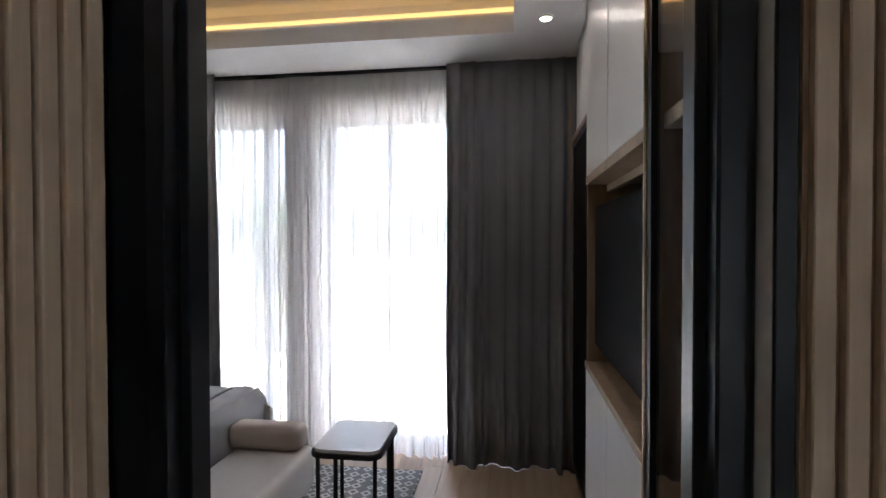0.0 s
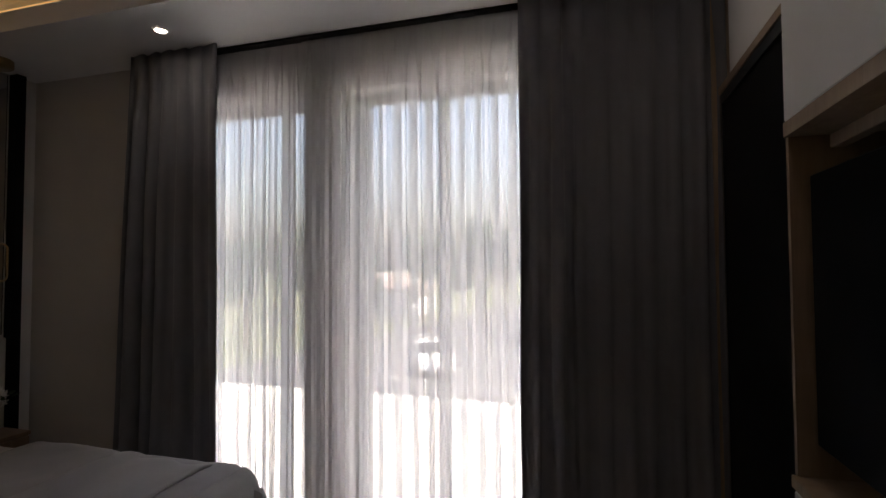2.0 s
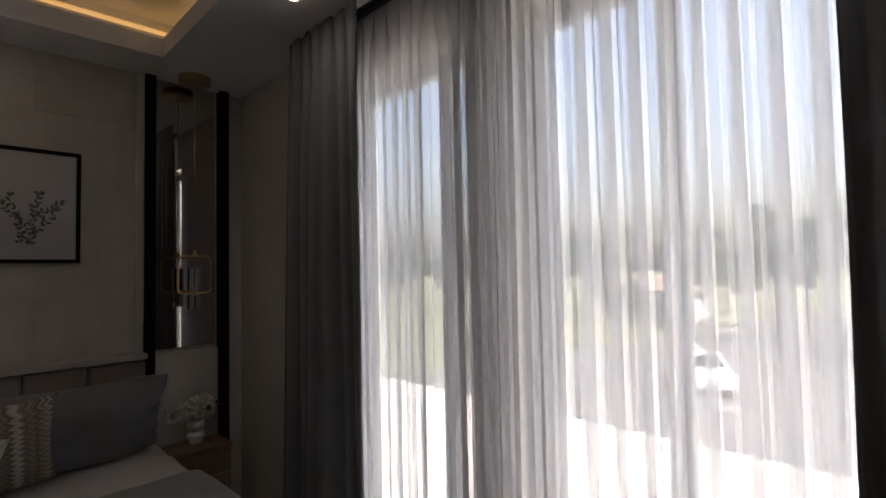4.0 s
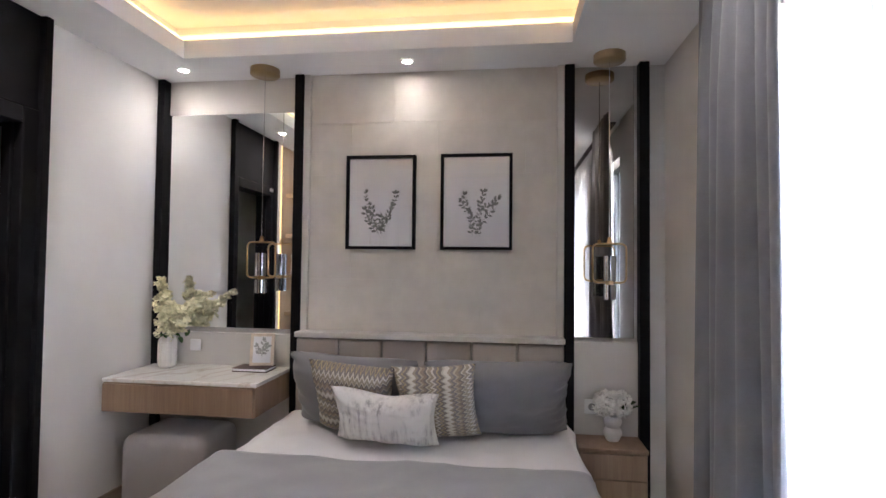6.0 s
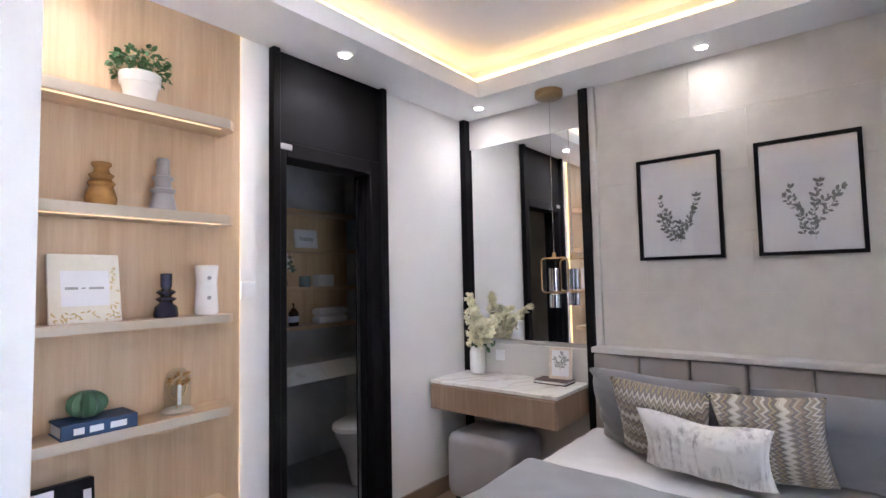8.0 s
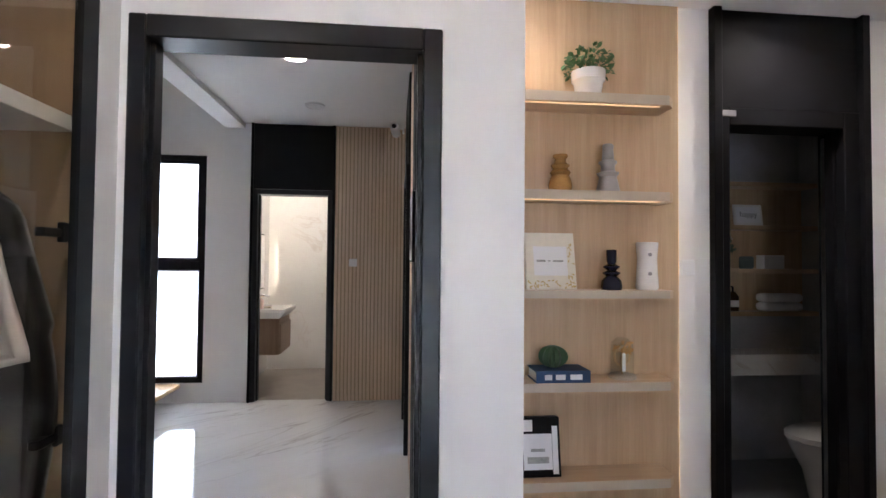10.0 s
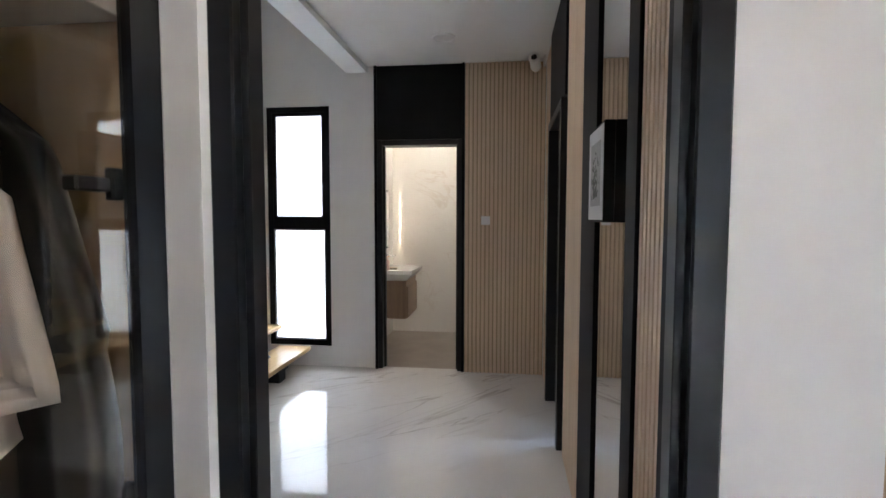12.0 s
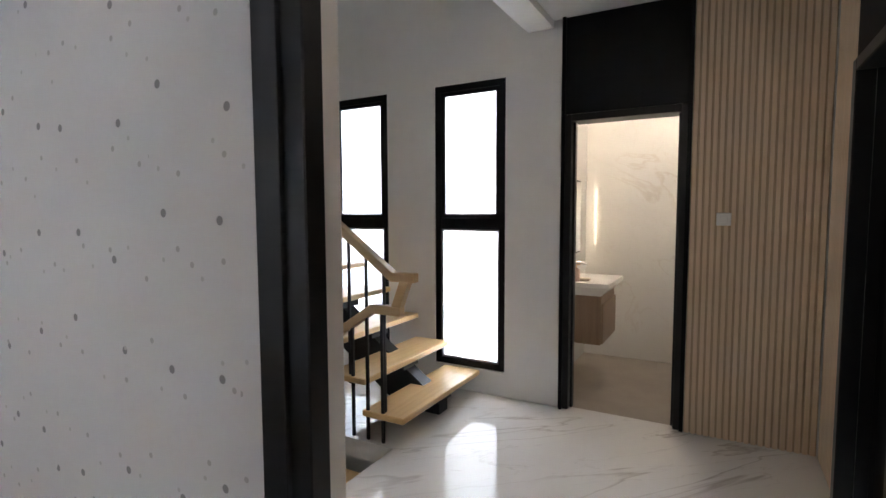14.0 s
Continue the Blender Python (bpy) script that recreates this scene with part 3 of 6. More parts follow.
door_frame("door_1", "glossy black frame of the open bedroom door", 'x', 0.092, 1.004, 0.15, 0.955, 2.03, 2.098, 0.505, 0.12)
part("lining", boxes(((0.092, 0.468, 0), (0.15, 0.504, 2.098))), BLACK, bpy.data.objects["door_1"])
part("casing", boxes(((1.006, 0.462, 0), (1.032, 0.4695, 2.12)), bevel=0.002), BLACK_GLOSS, bpy.data.objects["door_1"])
door_frame("door_2", "black frame of the nursery door", 'y', -0.393, 0.438, -0.325, 0.36, 1.99, 2.058, 1.48, 0.17)
door_frame("door_3", "black frame of the washroom door", 'x', 0.832, 1.628, 0.885, 1.575, 2.05, 2.098, -3.16, 0.175)
door_frame("door_4", "black frame of the dark hall door", 'y', -2.398, -1.502, -2.33, -1.57, 2.04, 2.098, -0.06, 0.205)
structure("door_panel_4", boxes(((-0.04, -2.33, 0.0), (0.0, -1.72, 2.04))), BLACK, "closed black door leaf in the hall", "door")
part("panel_above", boxes(((0.835, -3.0, 2.10), (1.625, -2.985, HH - 0.002)), bevel=0.002), BLACK, bpy.data.objects["door_3"], "matt black panel above the door")
for a, b in ((0.822, 0.845), (1.615, 1.64)):
    part("side_post", boxes(((a, -3.0, 0), (b, -2.96, HH - 0.001)), bevel=0.003), BLACK, bpy.data.objects["door_3"])
door_frame("door_5", "black frame of the bathroom door", 'x', -1.938, -1.202, -1.84, -1.275, 2.02, 2.098, -0.13, 0.15, BLACK)
part("panel_above", boxes(((-1.938, -0.004, 2.10), (-1.202, 0.012, H - 0.001)), bevel=0.002), BLACK, bpy.data.objects["door_5"], "matt black panel above the door")
for a, b in ((-1.955, -1.915), (-1.225, -1.185)):
    part("side_post", boxes(((a, 0.001, 0), (b, 0.045, H - 0.001)), bevel=0.003), BLACK, bpy.data.objects["door_5"])
part("door_closer_plate", boxes(((-1.305, 0.013, 2.055), (-1.235, 0.024, 2.085)), bevel=0.003), GREY_CER, bpy.data.objects["door_5"], "small steel plate")

# ---------- windows ----------


def tall_window(name, label, x0, x1, z0, z1, y, mullions, mat, pane, rail=None, group=""):
    t_ = tagged(new(name), label, "window", group, "structure")
    w = 0.05
    part("window_frame", boxes(((x0, y - 0.03, z0), (x0 + w, y + 0.03, z1)), ((x1 - w, y - 0.03, z0), (x1, y + 0.03, z1)), ((x0 + w, y - 0.03, z0), (x1 - w, y + 0.03, z0 + w)), ((x0 + w, y - 0.03, z1 - w), (x1 - w, y + 0.03, z1))), mat, t_)
    xs = [x0 + w] + [m for m in mullions] + [x1 - w]
    for m in mullions:
        part("mullion", boxes(((m - 0.03, y - 0.025, z0 + w), (m + 0.03, y + 0.025, z1 - w)), bevel=0.004), mat, t_)
    zs = [z0 + w] + ([rail] if rail else []) + [z1 - w]
    if rail:
        part("crossbar", boxes(((x0 + w, y - 0.028, rail - 0.045), (x1 - w, y + 0.028, rail + 0.045)), bevel=0.004), mat, t_)
    for a, b in zip(xs, xs[1:]):
        for c, d in zip(zs, zs[1:]):
            p = part("pane", boxes(((a, y - 0.004, c), (b, y + 0.004, d))), pane, t_)
            p.visible_shadow = pane is FROST
            if pane is FROST:
                e = 0.032 if c > 1 else 0.014
                m0, m1 = c + (0.045 if c > 1 else 0), d - (0 if c > 1 else 0.045)
                part("sash", boxes(((a, y + 0.005, m0), (a + e, y + 0.022, m1)), ((b - e, y + 0.005, m0), (b, y + 0.022, m1)), ((a + e, y + 0.005, m0), (b - e, y + 0.022, m0 + e)), ((a + e, y + 0.005, m1 - e), (b - e, y + 0.022, m1))), mat if c > 1 else ALU, t_, "slim inner sash")
    return t_


ALU = plain("grey_aluminium", (0.3, 0.31, 0.33), 0.4, 0.5, var=0.05)
tall_window("window_1", "tall sliding window with grey aluminium frame", -1.62, -0.872, 0.03, 2.284, 3.235, (-1.05,), ALU, WINDOW_GLASS)
tall_window("window_2", "wide sliding window with grey aluminium frame", -0.598, 0.88, 0.03, 2.284, 3.235, (-0.14,), ALU, WINDOW_GLASS)
# unseen window, added so that soft daylight reaches the nursery
tall_window("window_5", "unseen frosted window, added to let daylight into the nursery", 2.502, 3.498, 0.902, 2.098, 3.2, (), ALU, FROST)
for i, x in enumerate((2.07, 3.14)):
    tall_window(f"window_{3 + i}", "narrow frosted window in a black frame beside the stairs", x + 0.002, x + 0.608, 0.192, 2.418, -3.04, (), BLACK, FROST, 1.335)


# ---------- curtains ----------


def curtain(name, label, x0t, x1t, x0b, x1b, y, z0, z1, folds, amp, mat, seed, thick=0.0, steps=14, curl=0.05, pinch=0.0):
    """Hanging cloth with pinched pleats at the top that open into folds."""
    rnd = random.Random(seed)
    bm = bmesh.new()
    n = folds * 14
    ph = [rnd.uniform(-0.5, 0.5) for _ in range(folds + 2)]
    am = [rnd.uniform(0.35, 1.45) for _ in range(folds + 2)]
    rows = []
    for j in range(steps + 1):
        v = j / steps
        z = z1 + (z0 - z1) * v
        row = []
        for i in range(n + 1):
            u = i / n
            k = u * folds
            ki = int(k)
            q = k - ki
            a = am[ki] * (1 - q) + am[ki + 1] * q
            p = ph[ki] * (1 - q) + ph[ki + 1] * q
            spread = 0.3 + 0.75 * min(1.0, v * 5) * (0.75 + 0.25 * v)
            w = math.sin(2 * math.pi * (k + 0.35 * p * v))
            sharp = math.copysign(abs(w) ** (0.75 if v > 0.12 else 1.3), w)
            low = math.sin(2 * math.pi * (k * 0.31 + p * 0.2) + seed) * (0.3 + 0.5 * v)
            x = (x0t + (x1t - x0t) * u) * (1 - v) + (x0b + (x1b - x0b) * u) * v
            x += 0.006 * math.sin(9 * v + 5 * p) * v
            wide = (x1t - x0t) / folds
            x -= curl * wide * a * math.sin(4 * math.pi * (k + 0.35 * p * v)) * min(1, 0.35 + 2 * v)
            x -= pinch * wide * math.sin(2 * math.pi * k) * max(0.0, 1 - v / 0.16)
            row.append(bm.verts.new((x, y + amp * spread * (sharp * a * 0.8 + low), z)))
        rows.append(row)
    for r0, r1 in zip(rows, rows[1:]):
        for i in range(n):
            bm.faces.new((r0[i], r0[i + 1], r1[i + 1], r1[i]))
    t_ = thing(name, label, "curtain", "window curtains")
    ob = part("cloth", bm, mat, t_, "", True)
    if thick:
        md = ob.modifiers.new("thickness", 'SOLIDIFY')
        md.thickness = thick
    return t_


def pleated_sheer(x0, x1, y, z0, z1, pleats, seed):
    """Sheer panel: pinched pleats that fan out into threefold folds, with a single layer between them."""
    rnd = random.Random(seed)
    bm = bmesh.new()
    pitch = (x1 - x0) / pleats
    wide = [rnd.uniform(0.45, 0.85) for _ in range(pleats)]
    lean = [rnd.uniform(-0.22, 0.22) for _ in range(pleats)]
    back = [rnd.uniform(-1, 1) for _ in range(pleats)]
    steps, rows = 26, []
    for j in range(steps + 1):
        v = (j / steps) ** 1.5
        z = z1 + (z0 - z1) * v
        fan = min(1.0, v / 0.11)
        fan = fan * fan * (3 - 2 * fan)
        spans = []
        for k in range(pleats):
            sway = lean[k] * v + 0.05 * math.sin(5 * v + seed + k * 1.7) * v
            c = x0 + pitch * (k + 0.5 + sway)
            w = pitch * (0.13 + (wide[k] - 0.13) * fan) * (1 + 0.12 * math.sin(4 * v + k))
            spans.append((c - w / 2, c + w / 2))
        row, last = [], x0
        for k, (a, b) in enumerate(spans):
            d = 0.006 + 0.034 * fan
            off = 0.016 * back[k] * fan
            for q in range(4):
                row.append((last + (a - last) * q / 4, y + off + 0.012 * math.sin(q * 1.6 + k) * fan))
            for q in range(5):
                f_ = q / 5
                row.append((a + (b - a) * f_, y + off - d * math.sin(math.pi * f_ * 0.5) - 0.008 * fan * math.sin(math.pi * f_)))
            for q in range(4):
                f_ = q / 4
                row.append((b + (a - b) * f_, y + off - d + d * f_))
            for q in range(5):
                f_ = q / 5
                row.append((a + (b - a) * f_, y + off + d * math.cos(math.pi * f_ * 0.5)))
            last = b
        row.append((x1, y))
        rows.append([bm.verts.new((px_, py_, z)) for px_, py_ in row])
    for r0, r1 in zip(rows, rows[1:]):
        for i in range(len(r0) - 1):
            bm.faces.new((r0[i], r0[i + 1], r1[i + 1], r1[i]))
    t_ = thing("sheer_curtain", "translucent white sheer curtain hanging in pinched pleats", "curtain", "window curtains")
    part("cloth", bm, SHEER, t_, "", True)


pleated_sheer(-1.43, -0.60, 3.05, 0.012, H - 0.013, 10, 3)
pleated_sheer(-0.85, 0.44, 3.04, 0.012, H - 0.013, 16, 4)
curtain("blackout_curtain", "charcoal grey blackout curtain drawn to the side", -1.87, -1.303, -1.96, -1.24, 2.955, 0.004, H - 0.0015, 6, 0.038, CURTAIN, 5, 0.004, 14, 0.05, 0.16)
curtain("blackout_curtain", "charcoal grey blackout curtain beside the television unit", 0.278, 1.10, 0.27, 1.09, 2.955, 0.004, H - 0.0015, 9, 0.038, CURTAIN, 8, 0.004, 14, 0.05, 0.16)
# black track colour paints in the shadow gap between ceiling and curtains
solid("curtain_track", boxes(((-1.6, 3.0, H - 0.012), (0.9, 3.075, H - 0.001))), METAL_BLACK, "slim curtain track on the ceiling, coloured dark as the shadow gap", "curtain track")

# ---------- bed wall ----------
panel = tagged(new("wall_panel"), "beige linen-look wall tiles above the headboard", "wall panel", "", "structure")
part("backing", boxes(((-2.80, 0.97, 0.9), (-2.775, 2.535, H - 0.001))), GREIGE, panel)
rows_z = [0.99, 1.30, 1.615, 1.93, 2.245, 2.548]
for r in range(5):
    y = 1.015
    off = (0.0, 0.26)[r % 2]
    edges = [1.015] + [e for e in (1.015 + off + 0.52 * k for k in range(0, 5)) if 1.06 < e < 2.44] + [2.49]
    for a, b in zip(edges, edges[1:]):
        part("tile", boxes(((-2.776, a + 0.0004, rows_z[r] + 0.0004), (-2.765 + 0.0003 * ((r * 3 + int(a * 10)) % 2), b - 0.0004, rows_z[r + 1] - 0.0004)), bevel=0.0007), TILE_FAB, panel)
for a, b in ((0.972, 1.012), (2.493, 2.533)):
    part("edge_trim", boxes(((-2.776, a, 0.985), (-2.745, b, H - 0.002)), bevel=0.003), GREIGE, panel, "pale grey upright trim")


def post(y0, y1, z0=0.0, group="black uprights on the bed wall"):
    return solid("wall_upright", boxes(((-2.80, y0, z0), (-2.735, y1, H - 0.001)), bevel=0.003), BLACK, "matt black upright batten beside the mirrors", "batten", group)


for y0, y1 in ((0.003, 0.05), (0.915, 0.97), (2.535, 2.59), (2.945, 3.0)):
    post(y0, y1)


def wall_mirror(name, label, y0, y1, z0, z1, mat):
    t_ = thing(name, label, "mirror")
    part("glass", boxes(((-2.788, y0, z0), (-2.778, y1, z1)), bevel=0.002), mat, t_)
    part("backing", boxes(((-2.799, y0 + 0.02, z0 + 0.02), (-2.788, y1 - 0.02, z1 - 0.02))), DARK_PANEL, t_)
    return t_


wall_mirror("vanity_mirror", "tall frameless mirror above the dressing desk", 0.052, 0.905, 0.985, 2.328, MIRROR)
wall_mirror("narrow_mirror", "narrow bronze-tinted mirror above the bedside cabinet", 2.592, 2.925, 0.985, 2.54, MIRROR_DARK)
for y0, y1, z1, nm in ((0.052, 0.913, 0.955, "panel beneath the vanity mirror"), (2.592, 2.943, 0.965, "panel beneath the narrow mirror")):
    solid("wall_board", boxes(((-2.80, y0, 0.02), (-2.77, y1, z1)), bevel=0.003), GREIGE, "pale grey laminated " + nm, "panel")

# headboard
hbd = thing("headboard", "taupe upholstered headboard with a pale ledge", "headboard")
part("ledge", boxes(((-2.775, 0.972, 0.957), (-2.66, 2.533, 0.988)), bevel=0.004), plain("pale_ledge", (0.6, 0.57, 0.54), 0.4, var=0.03), hbd, "pale laminated ledge")
ny = 6
for i in range(ny):
    a = 0.974 + (2.531 - 0.974) / ny * i
    b = a + (2.531 - 0.974) / ny
    part("cushion_panel", boxes(((-2.765, a + 0.003, 0.25), (-2.675, b - 0.003, 0.955)), bevel=0.018, seg=3), UPHOLST, hbd, "", True)

# ---------- bed ----------


def soft_grid(nx, ny, fn):
    bm = bmesh.new()
    g = [[bm.verts.new(fn(i / nx, j / ny)) for j in range(ny + 1)] for i in range(nx + 1)]
    for i in range(nx):
        for j in range(ny):
            bm.faces.new((g[i][j], g[i + 1][j], g[i + 1][j + 1], g[i][j + 1]))
    return bm


BX0, BX1, BY0, BY1 = -2.67, -0.78, 0.965, 2.545
BZ = 0.53
bed = thing("bed", "double bed with white sheet and a grey duvet", "bed")
part("base", boxes(((BX0, BY0 + 0.03, 0.06), (BX1, BY1 - 0.03, 0.26)), bevel=0.015, seg=2), UPHOLST, bed)
part("mattress", boxes(((BX0, BY0, 0.26), (BX1, BY1, BZ - 0.012)), bevel=0.06, seg=4), SHEET, bed, "", True)
for x in (BX0 + 0.1, BX1 - 0.1):
    for y in (BY0 + 0.15, BY1 - 0.15):
        part("foot", lathe([(0, 0), (0.03, 0), (0.03, 0.062), (0, 0.062)], 12, (x, y, 0)), METAL_BLACK, bed)


def drape(x0, x1, drop, z, lift, seed, foot):
    """Cloth over the mattress that falls over both sides and the foot."""
    ny_, nx_ = 96, 72
    half = (BY1 - BY0) / 2 + 0.012
    cy = (BY0 + BY1) / 2
    span = half + drop

    def fn(u, v):
        s = (v * 2 - 1) * span
        a = abs(s)
        x = x0 + (x1 - x0 + (drop * 0.9 if foot else 0)) * u
        over_x = max(0.0, x - x1) if foot else 0.0
        px = min(x, x1 + 0.03)
        y = cy + math.copysign(min(a, half + 0.015 * math.sin(9 * x + seed)), s)
        over = max(0.0, a - half)
        zz = z - max(0.0, over + (0.04 if over > 0 else 0)) - max(0.0, over_x - 0.0)
        r = 0.06
        edge = max(0.0, a - (half - r)) / r
        if a < half:
            zz -= r * 0.35 * edge ** 2
        ex = max(0.0, x - (x1 - r)) / r if foot else 0.0
        if foot and x < x1:
            zz -= r * 0.35 * ex ** 2
        wr = noise.noise(Vector((x * 3.2, s * 3.2, seed))) * 0.012 + noise.noise(Vector((x * 9, s * 7, seed + 4))) * 0.006 + (0.5 - abs(noise.noise(Vector((x * 6 + s * 2, s * 5 - x, seed + 8))))) * 0.008
        zz += lift + wr
        if over > 0:
            y += math.copysign(0.018 * math.sin(x * 14 + seed) * min(1, over * 5) + 0.012, s)
        if over_x > 0:
            px += 0.014 * math.sin(s * 13 + seed) * min(1, over_x * 5)
        return (px, y, zz)
    return soft_grid(nx_, ny_, fn)


d_ = solid("duvet", drape(-1.88, BX1, 0.30, BZ, 0.05, 2.0, True), DUVET, "rumpled grey duvet folded back on the bed", "duvet", smooth=True)
md = d_.modifiers.new("thickness", 'SOLIDIFY')
md.thickness = 0.03
md.offset = -1
s_ = solid("top_sheet", drape(-2.66, -1.80, 0.28, BZ - 0.006, 0.012, 7.0, False), SHEET, "white top sheet turned down below the pillows", "sheet", smooth=True)


tg = thing("bed_throw", "grey throw laid crumpled across the foot of the bed", "throw")


def throw_fn(u, v):
    s = v * 2 - 1
    x = -1.34 + 0.44 * u + 0.04 * math.sin(v * 4) + 0.012 * noise.noise(Vector((u * 2, v * 5, 6)))
    half = (BY1 - BY0) / 2 + 0.03
    a = abs(s) * (half + 0.25)
    y = (BY0 + BY1) / 2 + math.copysign(min(a, half), s)
    roll = 0.016 * math.exp(-((u - 0.06) / 0.09) ** 2)
    z = BZ + 0.062 + roll - max(0, a - half) * 0.95 + 0.012 * noise.noise(Vector((x * 4, s * 3, 3))) + 0.005 * math.sin(u * 11 + 3 * v)
    z -= 0.05 * max(0.0, (a - half + 0.14) / 0.14) ** 2 if a < half else 0.05
    return (x, y, z)


tb = part("cloth", soft_grid(26, 60, throw_fn), DUVET, tg, "", True)
md = tb.modifiers.new("thickness", 'SOLIDIFY')
md.thickness = 0.012


def pillow_mesh(w, h, d, seed=0.0, ear=0.1, soft_corner=0.0, chop=0.0, ruffle=0.0):
    bm = bmesh.new()
    n = 36
    top, bot = [], []
    for i in range(n + 1):
        ra, rb = [], []
        for j in range(n + 1):
            u, v = i / n * 2 - 1, j / n * 2 - 1
            px = w / 2 * u * (1 - ear * (1 - v * v) * abs(u) ** 3 * 0 - ear * (1 - abs(v) ** 2) * u * u)
            pz = h / 2 * v * (1 - ear * (1 - abs(u) ** 2) * v * v)
            px *= math.sqrt(1 - soft_corner * v * v)
            pz *= math.sqrt(1 - soft_corner * u * u)
            if v > 0:
                pz -= chop * v * math.exp(-(u / 0.45) ** 2)
            t_ = ((1 - u ** 4) * (1 - v ** 4)) ** 0.62 * d / 2
            t_ *= 1 + 0.12 * noise.noise(Vector((u * 2, v * 2, seed)))
            wr = 0.009 * noise.noise(Vector((u * 3 + v, v * 3, seed + 9))) + 0.003 * noise.noise(Vector((u * 9, v * 9, seed + 3)))
            side = max(0.0, abs(u) - 0.62) / 0.38
            wr += ruffle * side * noise.noise(Vector((u * 4, v * 6, seed + 21))) + ruffle * 0.45 * side * noise.noise(Vector((u * 5, v * 13, seed + 33)))
            flap = ruffle * 1.2 * side ** 2 * noise.noise(Vector((0.5, v * 3, seed + 40 + u)))
            px += math.copysign(ruffle * 0.7 * side * noise.noise(Vector((3.0, v * 5, seed + u))), u)
            wr += flap
            ra.append(bm.verts.new((px, -t_ - wr, pz)))
            rb.append(ra[-1] if (i in (0, n) or j in (0, n)) else bm.verts.new((px, t_ * 0.8 - wr * 0.5 + 0.002, pz)))
        top.append(ra)
        bot.append(rb)
    for i in range(n):
        for j in range(n):
            bm.faces.new((top[i][j], top[i + 1][j], top[i + 1][j + 1], top[i][j + 1]))
            q = [bot[i][j], bot[i][j + 1], bot[i + 1][j + 1], bot[i + 1][j]]
            bm.faces.new(q)
    return bm


def pillow(name, label, w, h, d, mat, at, lean, turn, roll=0.0, group="", seed=0.0, soft_corner=0.0, chop=0.0, ruffle=0.0):
    """A cushion that stands on its long edge; turn 90 faces away from the bed wall."""
    ob = solid(name, pillow_mesh(w, h, d, seed, 0.1, soft_corner, chop, ruffle), mat, label, "pillow" if "pillow" in name else "cushion", group, smooth=True)
    m = Matrix.Translation(at) @ Matrix.Rotation(radians(turn), 4, 'Z') @ Matrix.Rotation(radians(lean), 4, 'X') @ Matrix.Translation((0, 0, h / 2)) @ Matrix.Rotation(radians(roll), 4, 'Y')
    return place(ob, m)


pillow("pillow", "charcoal grey pillow leaning on the headboard", 0.69, 0.45, 0.22, PILLOW_GREY, (-2.46, 1.45, BZ + 0.01), 27, 88, 2, "grey pillows", 1, 0.1, 0.012, 0.022)
pillow("pillow", "charcoal grey pillow leaning on the headboard", 0.74, 0.45, 0.22, PILLOW_GREY, (-2.46, 2.165, BZ + 0.01), 27, 92, -1, "grey pillows", 2, 0.1, 0.012, 0.022)
pillow("cushion", "square cushion woven in brown and cream chevron bands", 0.42, 0.41, 0.16, CHEVRON, (-2.29, 1.495, BZ + 0.035), 27, 84, 4, "chevron cushions", 3)
pillow("cushion", "square chevron cushion set on its side", 0.41, 0.39, 0.16, CHEVRON, (-2.27, 1.885, BZ + 0.04), 24, 92, 90 - 4, "chevron cushions", 4)
pillow("lumbar_cushion", "oblong off-white cushion with faint grey streaks", 0.49, 0.29, 0.13, STREAK, (-2.12, 1.675, BZ + 0.045), 24, 88, 2, "", 5, 0.0, 0.035)

# ---------- dressing desk, stool, bedside cabinet ----------
desk = thing("dressing_desk", "wall-hung dressing desk of brown veneer with a marble top", "desk")
part("drawer_box", boxes(((-2.77, 0.03, 0.575), (-2.335, 0.905, 0.735)), bevel=0.003), WALNUT, desk)
part("marble_top", boxes(((-2.77, 0.025, 0.735), (-2.33, 0.912, 0.757)), bevel=0.004, seg=2), MARBLE_TOP, desk, "white marble top with brown veins")
part("drawer_front", boxes(((-2.336, 0.035, 0.58), (-2.322, 0.90, 0.728)), bevel=0.002), WALNUT, desk)
stool = thing("ottoman_stool", "rounded mauve-grey upholstered stool under the desk", "stool")
part("cushion", boxes(((-2.72, 0.13, 0.05), (-2.33, 0.62, 0.45)), bevel=0.065, seg=5), STOOL_FAB, stool, "", True)
for x in (-2.66, -2.39):
    for y in (0.19, 0.56):
        part("foot", lathe([(0, 0), (0.014, 0), (0.018, 0.06), (0, 0.06)], 10, (x, y, 0)), METAL_BLACK, stool)
ns = thing("bedside_cabinet", "low brown veneer bedside cabinet with one drawer", "bedside cabinet")
part("body", boxes(((-2.77, 2.595, 0.15), (-2.565, 2.94, 0.42)), bevel=0.003), WALNUT, ns)
part("top", boxes(((-2.77, 2.592, 0.42), (-2.55, 2.943, 0.442)), bevel=0.003), WALNUT, ns)
part("drawer_front", boxes(((-2.566, 2.6, 0.285), (-2.552, 2.936, 0.413)), bevel=0.002), WALNUT, ns)
part("drawer_front", boxes(((-2.566, 2.6, 0.155), (-2.552, 2.936, 0.281)), bevel=0.002), WALNUT, ns)
part("plinth", boxes(((-2.76, 2.61, 0.0), (-2.6, 2.93, 0.15))), BLACK, ns)

